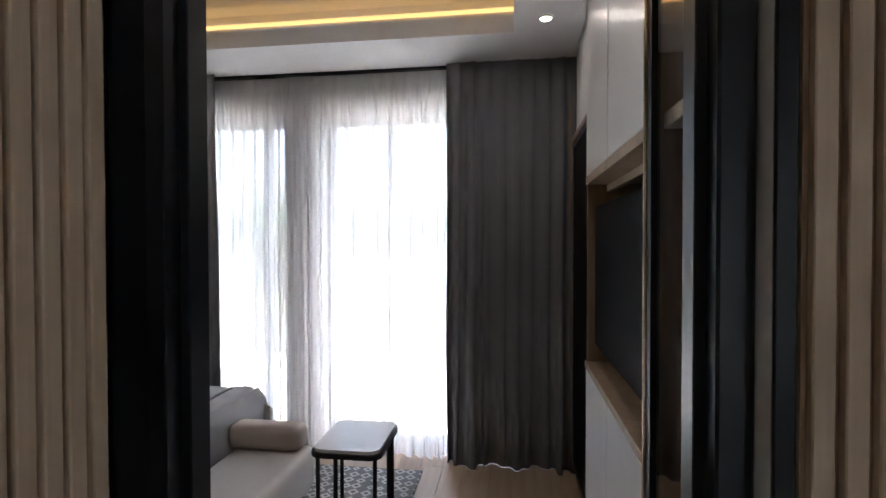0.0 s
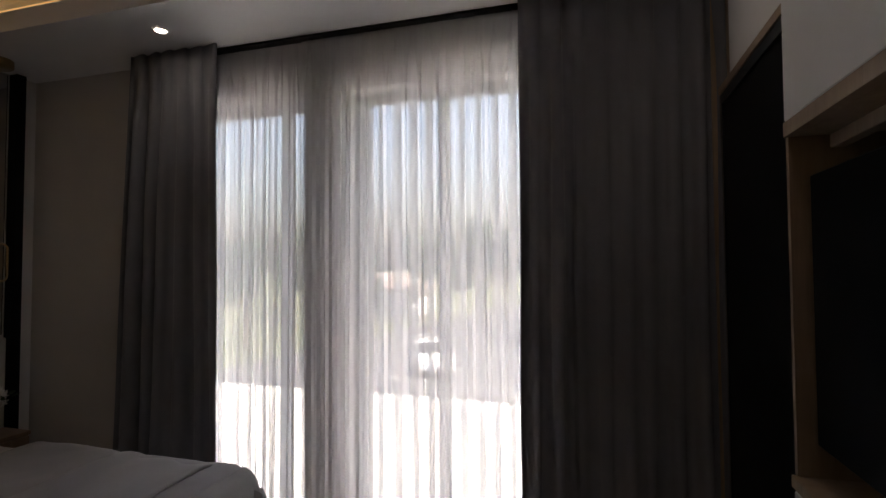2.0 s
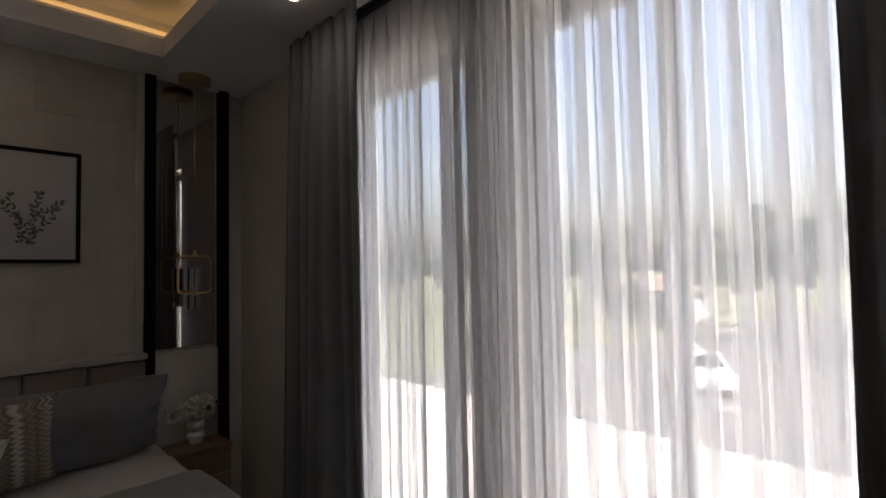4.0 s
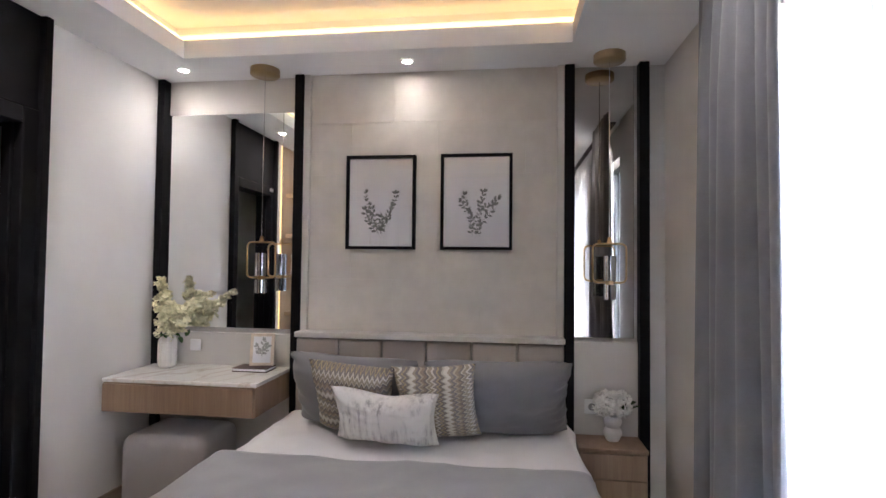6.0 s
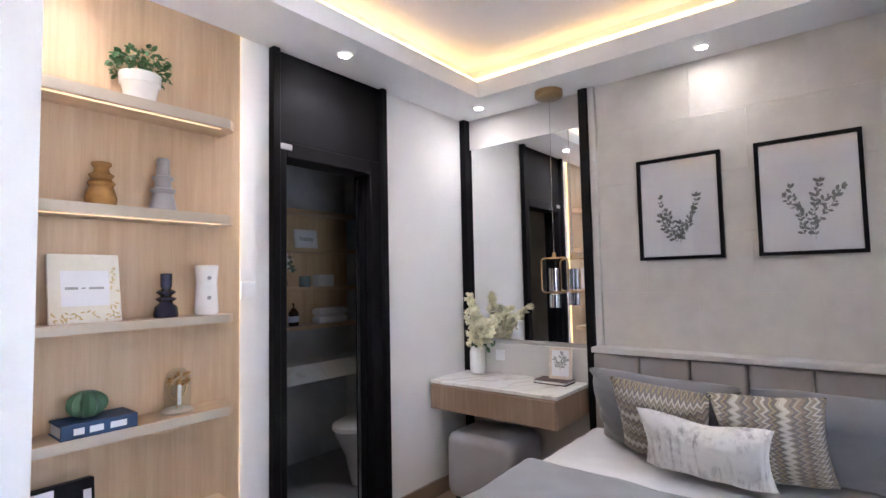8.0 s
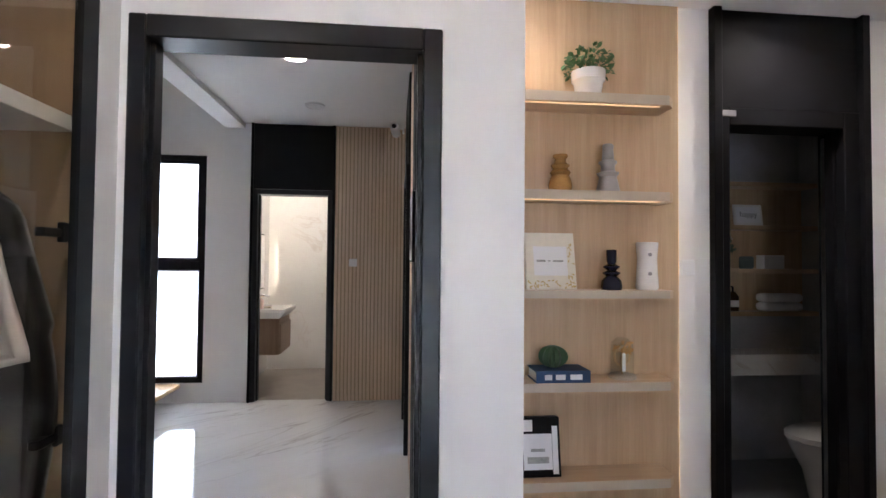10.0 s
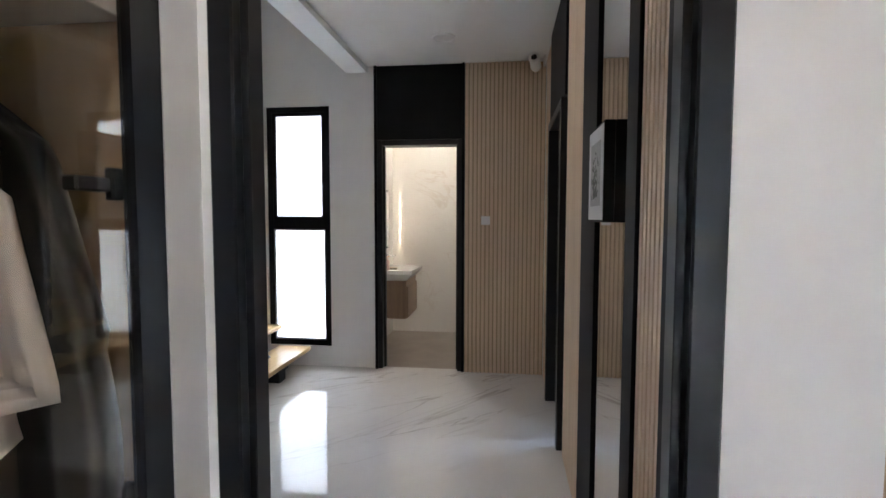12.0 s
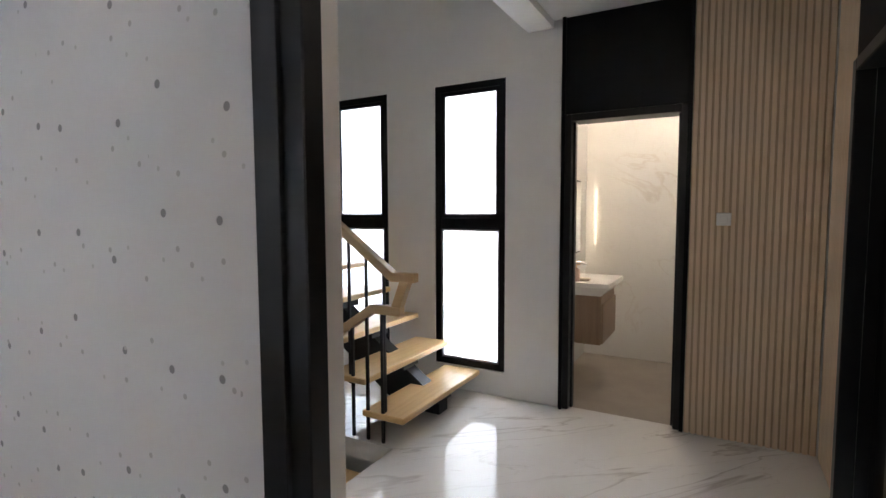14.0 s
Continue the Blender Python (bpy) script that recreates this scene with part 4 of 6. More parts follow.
# ---------- television unit and wardrobe ----------
FX = 1.03
for y0, y1 in ((1.18, 1.698), (1.702, 2.22)):
    c = thing("wall_cabinet", "white lacquered wall cupboard above the television", "cabinet", "upper cupboards")
    part("body", boxes(((FX + 0.025, y0, 1.69), (1.6, y1, H - 0.003))), CAB_OAK, c)
    part("door", boxes(((FX, y0 + 0.002, 1.73), (FX + 0.022, y1 - 0.002, H - 0.006)), bevel=0.002), WHITE_LACQ, c)
    part("finger_rail", boxes(((FX - 0.002, y0, 1.69), (FX + 0.025, y1, 1.727)), bevel=0.001), CAB_OAK, c, "oak edge below the door")
    b = thing("base_cabinet", "white lacquered low cupboard beneath the television", "cabinet", "lower cupboards")
    part("body", boxes(((FX + 0.025, y0, 0.05), (1.6, y1, 0.832))), CAB_OAK, b)
    part("door", boxes(((FX, y0 + 0.002, 0.06), (FX + 0.022, y1 - 0.002, 0.826)), bevel=0.002), WHITE_LACQ, b)
    part("plinth", boxes(((FX + 0.05, y0, 0.0), (1.58, y1, 0.05))), BLACK, b)
solid("tv_shelf", boxes(((FX - 0.005, 1.178, 0.834), (1.6, 2.222, 0.864)), bevel=0.002), CAB_OAK, "long oak shelf beneath the television", "shelf")
solid("tv_back_panel", boxes(((1.30, 1.18, 0.866), (1.6, 2.205, 1.688))), CAB_OAK, "oak back panel of the television niche", "panel")
solid("tv_side_panel", boxes(((FX + 0.004, 2.206, 0.866), (1.6, 2.222, 1.688))), CAB_OAK, "oak side panel of the television niche", "panel")
solid("tv_top_rail", boxes(((1.12, 1.18, 1.655), (1.15, 2.204, 1.688)), bevel=0.002), CAB_OAK, "oak light pelmet above the television", "panel")
tv = thing("television", "large black flat television mounted in the oak niche", "television")
part("screen", boxes(((1.062, 1.20, 0.955), (1.077, 2.165, 1.585)), bevel=0.003), TV_BLACK, tv)
part("casing", boxes(((1.077, 1.215, 0.97), (1.115, 2.15, 1.57)), bevel=0.006), BLACK, tv)
part("wall_bracket", boxes(((1.115, 1.55, 1.15), (1.30, 1.85, 1.45))), METAL_BLACK, tv)
oc = thing("display_column", "tall dark glass display column beside the curtain", "cabinet")
part("body", boxes(((FX + 0.05, 2.226, 0.0), (1.6, 2.96, 2.03))), DARK_PANEL, oc)
part("door", boxes(((FX + 0.024, 2.23, 0.06), (FX + 0.046, 2.27, 2.028)), ((FX + 0.024, 2.91, 0.06), (FX + 0.046, 2.95, 2.028)), ((FX + 0.024, 2.27, 0.06), (FX + 0.046, 2.91, 0.1)), ((FX + 0.024, 2.27, 1.99), (FX + 0.046, 2.91, 2.028))), BLACK_GLOSS, oc, "black framed door")
part("door_glass", boxes(((FX + 0.03, 2.27, 0.1), (FX + 0.036, 2.91, 1.99))), TV_BLACK, oc, "dark glass")
part("upper_body", boxes(((FX + 0.05, 2.226, 2.034), (1.6, 2.96, H - 0.003))), CAB_OAK, oc)
part("finger_rail", boxes(((FX + 0.022, 2.226, 2.034), (FX + 0.05, 2.96, 2.062)), bevel=0.001), CAB_OAK, oc, "oak edge below the upper door")
part("upper_door", boxes(((FX + 0.026, 2.228, 2.066), (FX + 0.048, 2.80, H - 0.006)), bevel=0.002), WHITE_LACQ, oc, "white lacquered upper door")
part("end_panel", boxes(((FX + 0.002, 2.962, 0.0), (1.6, 2.98, H - 0.003))), CAB_OAK, oc, "oak end panel")

wd = thing("wardrobe", "built-in oak wardrobe with a smoked glass door in a black frame", "wardrobe")
part("back", boxes(((1.575, 0.74, 0.02), (1.6, 1.15, H - 0.004))), CAB_OAK, wd)
for y0, y1 in ((0.715, 0.74), (1.15, 1.168)):
    part("side", boxes(((FX + 0.03, y0, 0.0), (1.6, y1, H - 0.004))), CAB_OAK, wd)
part("floor_board", boxes(((FX + 0.03, 0.74, 0.06), (1.575, 1.15, 0.085))), CAB_OAK, wd)
part("upper_shelf", boxes(((FX + 0.04, 0.74, 1.715), (1.575, 1.15, 1.755)), bevel=0.002), WHITE_LACQ, wd, "pale upper shelf")
part("hanging_rail", tube([(1.32, 0.74, 1.63), (1.32, 1.15, 1.63)], 0.013, 12), CHROME, wd)
part("plinth", boxes(((FX + 0.05, 0.72, 0.0), (1.58, 1.15, 0.06))), BLACK, wd)
dr = part("door", boxes(((FX, 0.716, 0.065), (FX + 0.022, 0.782, H - 0.008)), ((FX, 1.116, 0.065), (FX + 0.022, 1.149, H - 0.008)), ((FX, 0.782, 0.065), (FX + 0.022, 1.116, 0.11)), ((FX, 0.782, H - 0.053), (FX + 0.022, 1.116, H - 0.008))), BLACK_GLOSS, wd, "black framed glass door")
gp = part("glass", boxes(((FX + 0.008, 0.782, 0.11), (FX + 0.013, 1.116, H - 0.053))), SMOKE, dr, "smoked glass")
gp.visible_shadow = False
for z in (0.92, 1.425):
    part("hinge", boxes(((FX + 0.024, 0.775, z), (FX + 0.04, 0.80, z + 0.05)), ((FX + 0.026, 0.80, z + 0.012), (FX + 0.05, 0.865, z + 0.034)), bevel=0.003), METAL_BLACK, dr, "dark steel hinge")
for y0, y1 in ((1.1495, 1.1555), (1.1635, 1.1775)):
    part("brass_edge", boxes(((FX - 0.004, y0, 0.0), (FX + 0.02, y1, H - 0.004))), BRASS_DARK, wd, "thin brass edge strip")


def garment(y, mat, reach, length, label, name, sleeve=0.0, z=1.615, thick=0.05, seed=0):
    """Cloth on a hanger: sloping shoulders, short hanging sleeves, a body that falls straight."""
    g = thing(name, label, "clothing", "clothes in the wardrobe")

    def half(v):
        drop = length * v
        if drop < 0.07:
            return 0.05 + (reach * 0.68 - 0.05) * drop / 0.07
        if drop < 0.36:
            return reach * (0.68 + 0.32 * (drop - 0.07) / 0.29)
        return reach * (0.7 if sleeve else 0.95) + 0.02 * math.sin(drop * 9 + seed)

    def fn(u, v):
        s = u * 2 - 1
        ripple = thick * 0.5 * math.sin(s * 8 + v * 3 + seed) * (0.25 + v) + 0.012 * math.sin(s * 19 + seed * 2) * v
        return (1.32 + s * half(v), y + ripple, z - 0.02 - length * v - 0.015 * abs(s))
    c = part("cloth", soft_grid(30, 34, fn), mat, g, "", True)
    mdd = c.modifiers.new("thickness", 'SOLIDIFY')
    mdd.thickness = thick * 0.5
    part("hanger", tube([(1.32 - 0.1, y, z - 0.12), (1.32, y, z + 0.005), (1.32 + 0.1, y, z - 0.12)], 0.006, 6), BLACK, g)
    part("hook", tube([(1.32, y, z + 0.005), (1.32, y, z + 0.03), (1.335, y, z + 0.045), (1.32, y, z + 0.052)], 0.003, 6), CHROME, g)
    return g


garment(0.90, SHIRT, 0.265, 0.44, "white short-sleeved shirt on a hanger", "shirt", 0.1, z=1.545, seed=1)
garment(0.985, SHIRT_PINK, 0.205, 0.95, "pale pink blouse on a hanger", "shirt", 0.1, z=1.53, seed=2)
garment(0.82, COAT, 0.255, 1.1, "long black dress on a hanger", "dress", seed=3)
garment(1.07, SHIRT_PINK, 0.12, 0.9, "pale pink cotton top on a hanger", "shirt", seed=5)

# ---------- foot bench, side table, rug ----------
bench = thing("foot_bench", "cream upholstered bench with a bolster at the bed foot", "bench")
part("seat", boxes(((-0.745, 1.02, 0.14), (-0.335, 2.31, 0.365)), bevel=0.045, seg=4), BENCH_FAB, bench, "", True)
part("bolster", boxes(((-0.755, 2.155, 0.366), (-0.365, 2.29, 0.495)), bevel=0.04, seg=4), BOLSTER_FAB, bench, "tan block bolster", True)
for x in (-0.69, -0.39):
    for y in (1.1, 2.22):
        part("leg", lathe([(0, 0), (0.016, 0), (0.02, 0.165), (0, 0.165)], 10, (x, y, 0)), METAL_BLACK, bench)

tbl = thing("side_table", "small black metal side table with a pale glass top", "side table")


def octagon(x0, x1, y0, y1, c, z0, z1):
    bm = bmesh.new()
    pts = []
    for cx, cy, a0 in ((x1 - c, y1 - c, 0), (x0 + c, y1 - c, 90), (x0 + c, y0 + c, 180), (x1 - c, y0 + c, 270)):
        for k in range(5):
            a = radians(a0 + 22.5 * k)
            pts.append((cx + c * math.cos(a), cy + c * math.sin(a)))
    lo = [bm.verts.new((*p, z0)) for p in pts]
    hi = [bm.verts.new((*p, z1)) for p in pts]
    bm.faces.new(lo)
    bm.faces.new(hi)
    for i in range(len(pts)):
        j = (i + 1) % len(pts)
        bm.faces.new((lo[i], lo[j], hi[j], hi[i]))
    return bm


part("top", octagon(-0.125, 0.156, 1.73, 2.075, 0.045, 0.572, 0.585), plain("back_painted_glass", (0.62, 0.63, 0.64), 0.06, var=0.02, bumpy=0), tbl, "pale glossy glass top")
part("rim", octagon(-0.135, 0.166, 1.72, 2.085, 0.05, 0.552, 0.5715), METAL_BLACK, tbl)
for x, y in ((-0.105, 1.755), (0.136, 1.755), (0.136, 2.05), (-0.105, 2.05), (-0.03, 1.755), (0.136, 1.98)):
    part("leg", lathe([(0, 0.012), (0.009, 0.012), (0.009, 0.553), (0, 0.553)], 10, (x, y, 0)), METAL_BLACK, tbl)


def rug_mat():
    m, nt, n, l, b = nodes_of("patterned_rug")
    v = coords(nt, (9, 9, 9))
    vo = nt.nodes.new("ShaderNodeTexVoronoi")
    vo.distance = 'MANHATTAN'
    vo.inputs["Randomness"].default_value = 0.35
    vo.inputs["Scale"].default_value = 1.6
    l.new(v, vo.inputs["Vector"])
    l.new(ramp(nt, vo.outputs["Distance"], [(0.25, (0.12, 0.12, 0.13)), (0.34, (0.5, 0.49, 0.47)), (0.5, (0.42, 0.41, 0.4)), (0.58, (0.15, 0.15, 0.155))]), b.inputs["Base Color"])
    b.inputs["Roughness"].default_value = 0.95
    bump(nt, b, noise_fac(nt, v, 40.0, 2), 0.4, 0.003)
    return m


solid("rug", boxes(((-0.9, 1.0, 0.0), (0.14, 2.83, 0.012)), bevel=0.004), rug_mat(), "grey and cream patterned rug under the side table", "rug")

# ---------- shelf niche ----------
nic = thing("shelf_niche", "light oak back panel with five floating shelves", "shelf unit")
part("back_panel", boxes(((-1.03, -0.012, 0), (-0.172, 0.014, H - 0.002))), OAK, nic)
part("edge_strip", boxes(((-1.033, 0.002, 0), (-1.0302, 0.011, H - 0.002))), EDGE_LED, nic, "thin warm light line at the panel edge")
for z0, z1 in ((2.045, 2.085), (1.645, 1.682), (1.243, 1.274), (0.868, 0.903), (0.475, 0.512)):
    bm = bmesh.new()
    x0, x1, y1, c = -0.935, -0.173, 0.17, 0.035
    pts = [(x1, 0.0), (x0, 0.0), (x0, y1 - c), (x0 + c, y1), (x1, y1)]
    lo = [bm.verts.new((*p, z0)) for p in pts]
    hi = [bm.verts.new((*p, z1)) for p in pts]
    bm.faces.new(lo)
    bm.faces.new(hi)
    for i in range(5):
        j = (i + 1) % 5
        bm.faces.new((lo[i], lo[j], hi[j], hi[i]))
    sh = part("shelf", bm, OAK_X, nic)
    part("edge_band", boxes(((x0 + c, y1 + 0.0005, z0), (x1, y1 + 0.002, z1))), OAK_EDGE, sh)
    if z0 > 1.5:
        part("shelf_light", boxes(((x0 + c + 0.03, y1 - 0.03, z0 - 0.003), (x1 - 0.005, y1 - 0.018, z0 - 0.0005))), LED_WARM, sh, "recessed warm light strip")

S1, S2, S3, S4, S5 = 2.085, 1.682, 1.274, 0.903, 0.512


def leaf_tuft(center, radius, height, count, seed, size=0.018, droop=0.4):
    rnd = random.Random(seed)
    bm = bmesh.new()
    for _ in range(count):
        a = rnd.uniform(0, 2 * math.pi)
        el = rnd.uniform(0.1, 1.0)
        r = radius * math.sqrt(rnd.random())
        p = Vector(center) + Vector((r * math.cos(a), r * math.sin(a), height * el * (1 - droop * (r / radius) ** 2)))
        q = Euler((rnd.uniform(-1.1, 1.1), rnd.uniform(-1.1, 1.1), a)).to_matrix()
        s = size * rnd.uniform(0.7, 1.3)
        shape = ((-0.2, 0, 0), (0.25, 0.42, 0.1), (0.8, 0.35, 0.06), (1.25, 0, -0.1), (0.8, -0.35, 0.06), (0.25, -0.42, 0.1))
        vs = [bm.verts.new(p + q @ (Vector(c) * s)) for c in shape]
        mid = bm.verts.new(p + q @ (Vector((0.5, 0, -0.06)) * s))
        for i in range(6):
            bm.faces.new((vs[i], vs[(i + 1) % 6], mid))
    return bm


pt = thing("potted_plant", "small green plant in a white ceramic pot", "plant")
part("pot", lathe([(0, 0), (0.048, 0), (0.052, 0.01), (0.062, 0.07), (0.07, 0.075), (0.072, 0.115), (0.066, 0.117), (0.06, 0.105), (0, 0.1)], 32, (-0.585, 0.085, S1)), WHITE_CER, pt, "", True)
part("foliage", leaf_tuft((-0.585, 0.085, S1 + 0.095), 0.1, 0.13, 260, 4), LEAF, pt)
solid("amber_vase", lathe([(0, 0), (0.046, 0), (0.05, 0.03), (0.042, 0.06), (0.036, 0.072), (0.044, 0.085), (0.03, 0.1), (0.04, 0.115), (0.026, 0.125), (0.022, 0.14), (0.032, 0.152), (0.03, 0.16), (0.02, 0.158), (0.02, 0.13), (0, 0.12)], 28, (-0.463, 0.085, S2)), AMBER_CER, "amber glazed ribbed vase", "vase", "shelf vases", smooth=True)
solid("grey_vase", lathe([(0, 0), (0.047, 0), (0.05, 0.01), (0.036, 0.07), (0.044, 0.08), (0.046, 0.088), (0.03, 0.094), (0.028, 0.12), (0.038, 0.13), (0.038, 0.137), (0.026, 0.142), (0.022, 0.185), (0.024, 0.205), (0.018, 0.212), (0.016, 0.19), (0, 0.18)], 28, (-0.672, 0.085, S2)), GREY_CER, "tiered matt grey ceramic vase", "vase", "shelf vases", smooth=True)
solid("navy_candlestick", lathe([(0, 0), (0.042, 0), (0.044, 0.01), (0.04, 0.04), (0.022, 0.058), (0.036, 0.068), (0.036, 0.074), (0.018, 0.082), (0.034, 0.094), (0.034, 0.1), (0.016, 0.11), (0.02, 0.12), (0.021, 0.168), (0.017, 0.17), (0.016, 0.15), (0, 0.14)], 28, (-0.688, 0.085, S3)), NAVY, "dark navy glazed candlestick", "candlestick", smooth=True)
wv = thing("white_vase", "slim white vase with small round openings", "vase", "shelf vases")
part("body", lathe([(0, 0), (0.04, 0), (0.047, 0.01), (0.042, 0.09), (0.04, 0.13), (0.046, 0.2), (0.042, 0.203), (0.038, 0.15), (0, 0.14)], 28, (-0.846, 0.085, S3)), WHITE_CER, wv, "", True)
for z in (0.07, 0.15):
    part("opening", lathe([(0, 0), (0.008, 0), (0.008, 0.004), (0, 0.004)], 12), GREY_CER, wv).matrix_basis = Matrix.Translation((-0.836, 0.127, S3 + z)) @ Matrix.Rotation(radians(-90), 4, 'X')


def picture_card(name, label, category, w, h, d, mat, m, group=""):
    """A flat board standing upright in its own frame of reference, facing +y."""
    t_ = tagged(new(name), label, category, group)
    t_.matrix_basis = m
    part("board", boxes(((-w / 2, -d, 0), (w / 2, 0, h)), bevel=0.0015), mat, t_)
    return t_


def bars(parent, rows_, mat, y=0.0006, name="writing"):
    """Plain bars that stand in for writing that cannot be read."""
    bm = bmesh.new()
    for x0, x1, z0, z1 in rows_:
        add_box(bm, (x0, y - 0.0004, z0), (x1, y + 0.0004, z1))
    return part(name, bm, mat, parent)


gc = picture_card("keepsake_frame", "square cream keepsake frame with gold leaf border", "picture frame", 0.215, 0.245, 0.016, CREAM_PAPER, Matrix.Translation((-0.425, 0.10, S3)) @ Matrix.Rotation(radians(12), 4, 'X'))
part("card", boxes(((-0.072, 0.0, 0.06), (0.072, 0.001, 0.185))), PAPER, gc)
bars(gc, ((-0.055, -0.01, 0.118, 0.126), (0.0, 0.012, 0.12, 0.125), (0.022, 0.06, 0.118, 0.127)), INK_PALE, 0.0016)
rg = random.Random(11)
bm = bmesh.new()
for _ in range(46):
    side = rg.random()
    x, z = (rg.uniform(-0.1, -0.075), rg.uniform(0.01, 0.2)) if side < 0.4 else (rg.uniform(-0.1, 0.1), rg.uniform(0.008, 0.04))
    a = rg.uniform(0, 6.28)
    vs = [bm.verts.new((x + 0.009 * r * math.cos(a + k), 0.0008, z + 0.009 * r * math.sin(a + k))) for k, r in ((0, 1), (1.2, 0.4), (3.14, 1), (4.3, 0.4))]
    bm.faces.new(vs)
part("gold_leaves", bm, GOLD_INK, gc, "scattered gold leaf marks")

bk = thing("book", "thick blue book with white lettering lying flat", "book")
part("cover", boxes(((-0.565, 0.03, S4), (-0.34, 0.165, S4 + 0.006)), ((-0.565, 0.03, S4 + 0.042), (-0.34, 0.165, S4 + 0.048)), ((-0.565, 0.159, S4 + 0.006), (-0.34, 0.165, S4 + 0.042)), bevel=0.001), BLUE_BOOK, bk)
part("pages", boxes(((-0.56, 0.034, S4 + 0.006), (-0.345, 0.159, S4 + 0.042))), PAPER, bk)
bars(bk, ((-0.53, -0.48, S4 + 0.013, S4 + 0.034), (-0.46, -0.42, S4 + 0.013, S4 + 0.034), (-0.405, -0.375, S4 + 0.013, S4 + 0.034)), PAPER, 0.1655)
bm = bmesh.new()
n_, rings = 44, []
for j in range(13):
    ph_ = math.pi * j / 12
    ring = []
    for i in range(n_):
        a = 2 * math.pi * i / n_
        r = 0.055 * math.sin(ph_) * (1 + 0.13 * math.cos(11 * a))
        ring.append(bm.verts.new((-0.432 + r * math.cos(a), 0.09 + r * math.sin(a), S4 + 0.048 + 0.046 - 0.046 * math.cos(ph_))))
    rings.append(ring)
for a_, b_ in zip(rings, rings[1:]):
    for i in range(n_):
        bm.faces.new((a_[i], a_[(i + 1) % n_], b_[(i + 1) % n_], b_[i]))
solid("ceramic_cactus", bm, CACTUS, "round ribbed green cactus ornament on the book", "ornament", smooth=True)
cl = thing("glass_cloche", "glass dome with a golden ornament on a wooden base", "ornament")
part("base", lathe([(0, 0), (0.056, 0), (0.058, 0.008), (0.05, 0.016), (0, 0.016)], 28, (-0.735, 0.085, S4)), OAK_EDGE, cl, "", True)
part("dome", lathe([(0.046, 0.016), (0.047, 0.12), (0.04, 0.15), (0.022, 0.167), (0, 0.171)], 28, (-0.735, 0.085, S4)), GLASS, cl, "clear glass dome", True)
part("flower", leaf_tuft((-0.735, 0.085, S4 + 0.1), 0.03, 0.05, 26, 8, 0.02), plain("orange_petals", (0.6, 0.3, 0.1), 0.5), cl, "orange dried petals")
part("ring", tube([(-0.735 + 0.033 * math.cos(2 * math.pi * k / 24), 0.083, S4 + 0.09 + 0.04 * math.sin(2 * math.pi * k / 24)) for k in range(24)], 0.0035, 8, True), BRASS, cl, "golden hoop", True)
part("stem", tube([(-0.735, 0.085, S4 + 0.016), (-0.73, 0.088, S4 + 0.07), (-0.738, 0.084, S4 + 0.12)], 0.003, 6), BRASS, cl)
part("card", boxes(((-0.742, 0.1, S4 + 0.03), (-0.728, 0.102, S4 + 0.125))), PAPER, cl)
gb = picture_card("gift_bag", "white gift box with a ribbon and black border", "gift box", 0.19, 0.235, 0.05, BLACK, Matrix.Translation((-0.365, 0.12, S5)) @ Matrix.Rotation(radians(9), 4, 'X'))
part("label_card", boxes(((-0.06, 0.0, 0.03), (0.06, 0.002, 0.17))), PAPER, gb)
part("panel", boxes(((-0.085, -0.001, 0.012), (-0.062, 0.001, 0.2)), ((0.02, -0.001, 0.18), (0.085, 0.001, 0.225))), PAPER, gb)
bars(gb, ((-0.045, 0.045, 0.055, 0.08), (-0.03, 0.03, 0.1, 0.112)), INK_PALE, 0.0026)
sw = thing("light_switch", "white wall switch beside the shelves", "switch", "switches")
part("plate", boxes(((-1.112, 0.0, 1.335), (-1.04, 0.008, 1.405)), bevel=0.002), WHITE_PLASTIC, sw)
part("rocker", boxes(((-1.098, 0.008, 1.348), (-1.055, 0.012, 1.392)), bevel=0.001), WHITE_PLASTIC, sw)

# ---------- prints above the bed ----------


def botanical(parent, seed, sprigs, mat):
    """Flat printed sprigs of small leaves."""
    rnd = random.Random(seed)
    bm = bmesh.new()

    def leaf(p, a, s):
        q = [(0, 0), (0.4, 0.22), (0.75, 0.2), (1, 0), (0.75, -0.2), (0.4, -0.22)]
        vs = [bm.verts.new((p[0] + s * (u * math.cos(a) - v * math.sin(a)), 0.0006 + rnd.random() * 0.0006, p[1] + s * (u * math.sin(a) + v * math.cos(a)))) for u, v in q]
        bm.faces.new(vs)
    for x0, z0, ang, ln, bend, n in sprigs:
        p, a = [x0, z0], ang
        for k in range(n):
            st_ = ln / n
            q = (p[0] + st_ * math.cos(a), p[1] + st_ * math.sin(a))
            nx_, nz_ = -math.sin(a) * 0.0007, math.cos(a) * 0.0007
            vs = [bm.verts.new(c) for c in ((p[0] + nx_, 0.0005, p[1] + nz_), (p[0] - nx_, 0.0005, p[1] - nz_), (q[0] - nx_, 0.0005, q[1] - nz_), (q[0] + nx_, 0.0005, q[1] + nz_))]
            bm.faces.new(vs)
            for s in (-1, 1):
                if rnd.random() < 0.85:
                    leaf(q, a + s * rnd.uniform(0.35, 1.1), rnd.uniform(0.016, 0.034))
            p, a = list(q), a + bend / n
        leaf(p, a, 0.028)
    return part("botanical_print", bm, mat, parent)


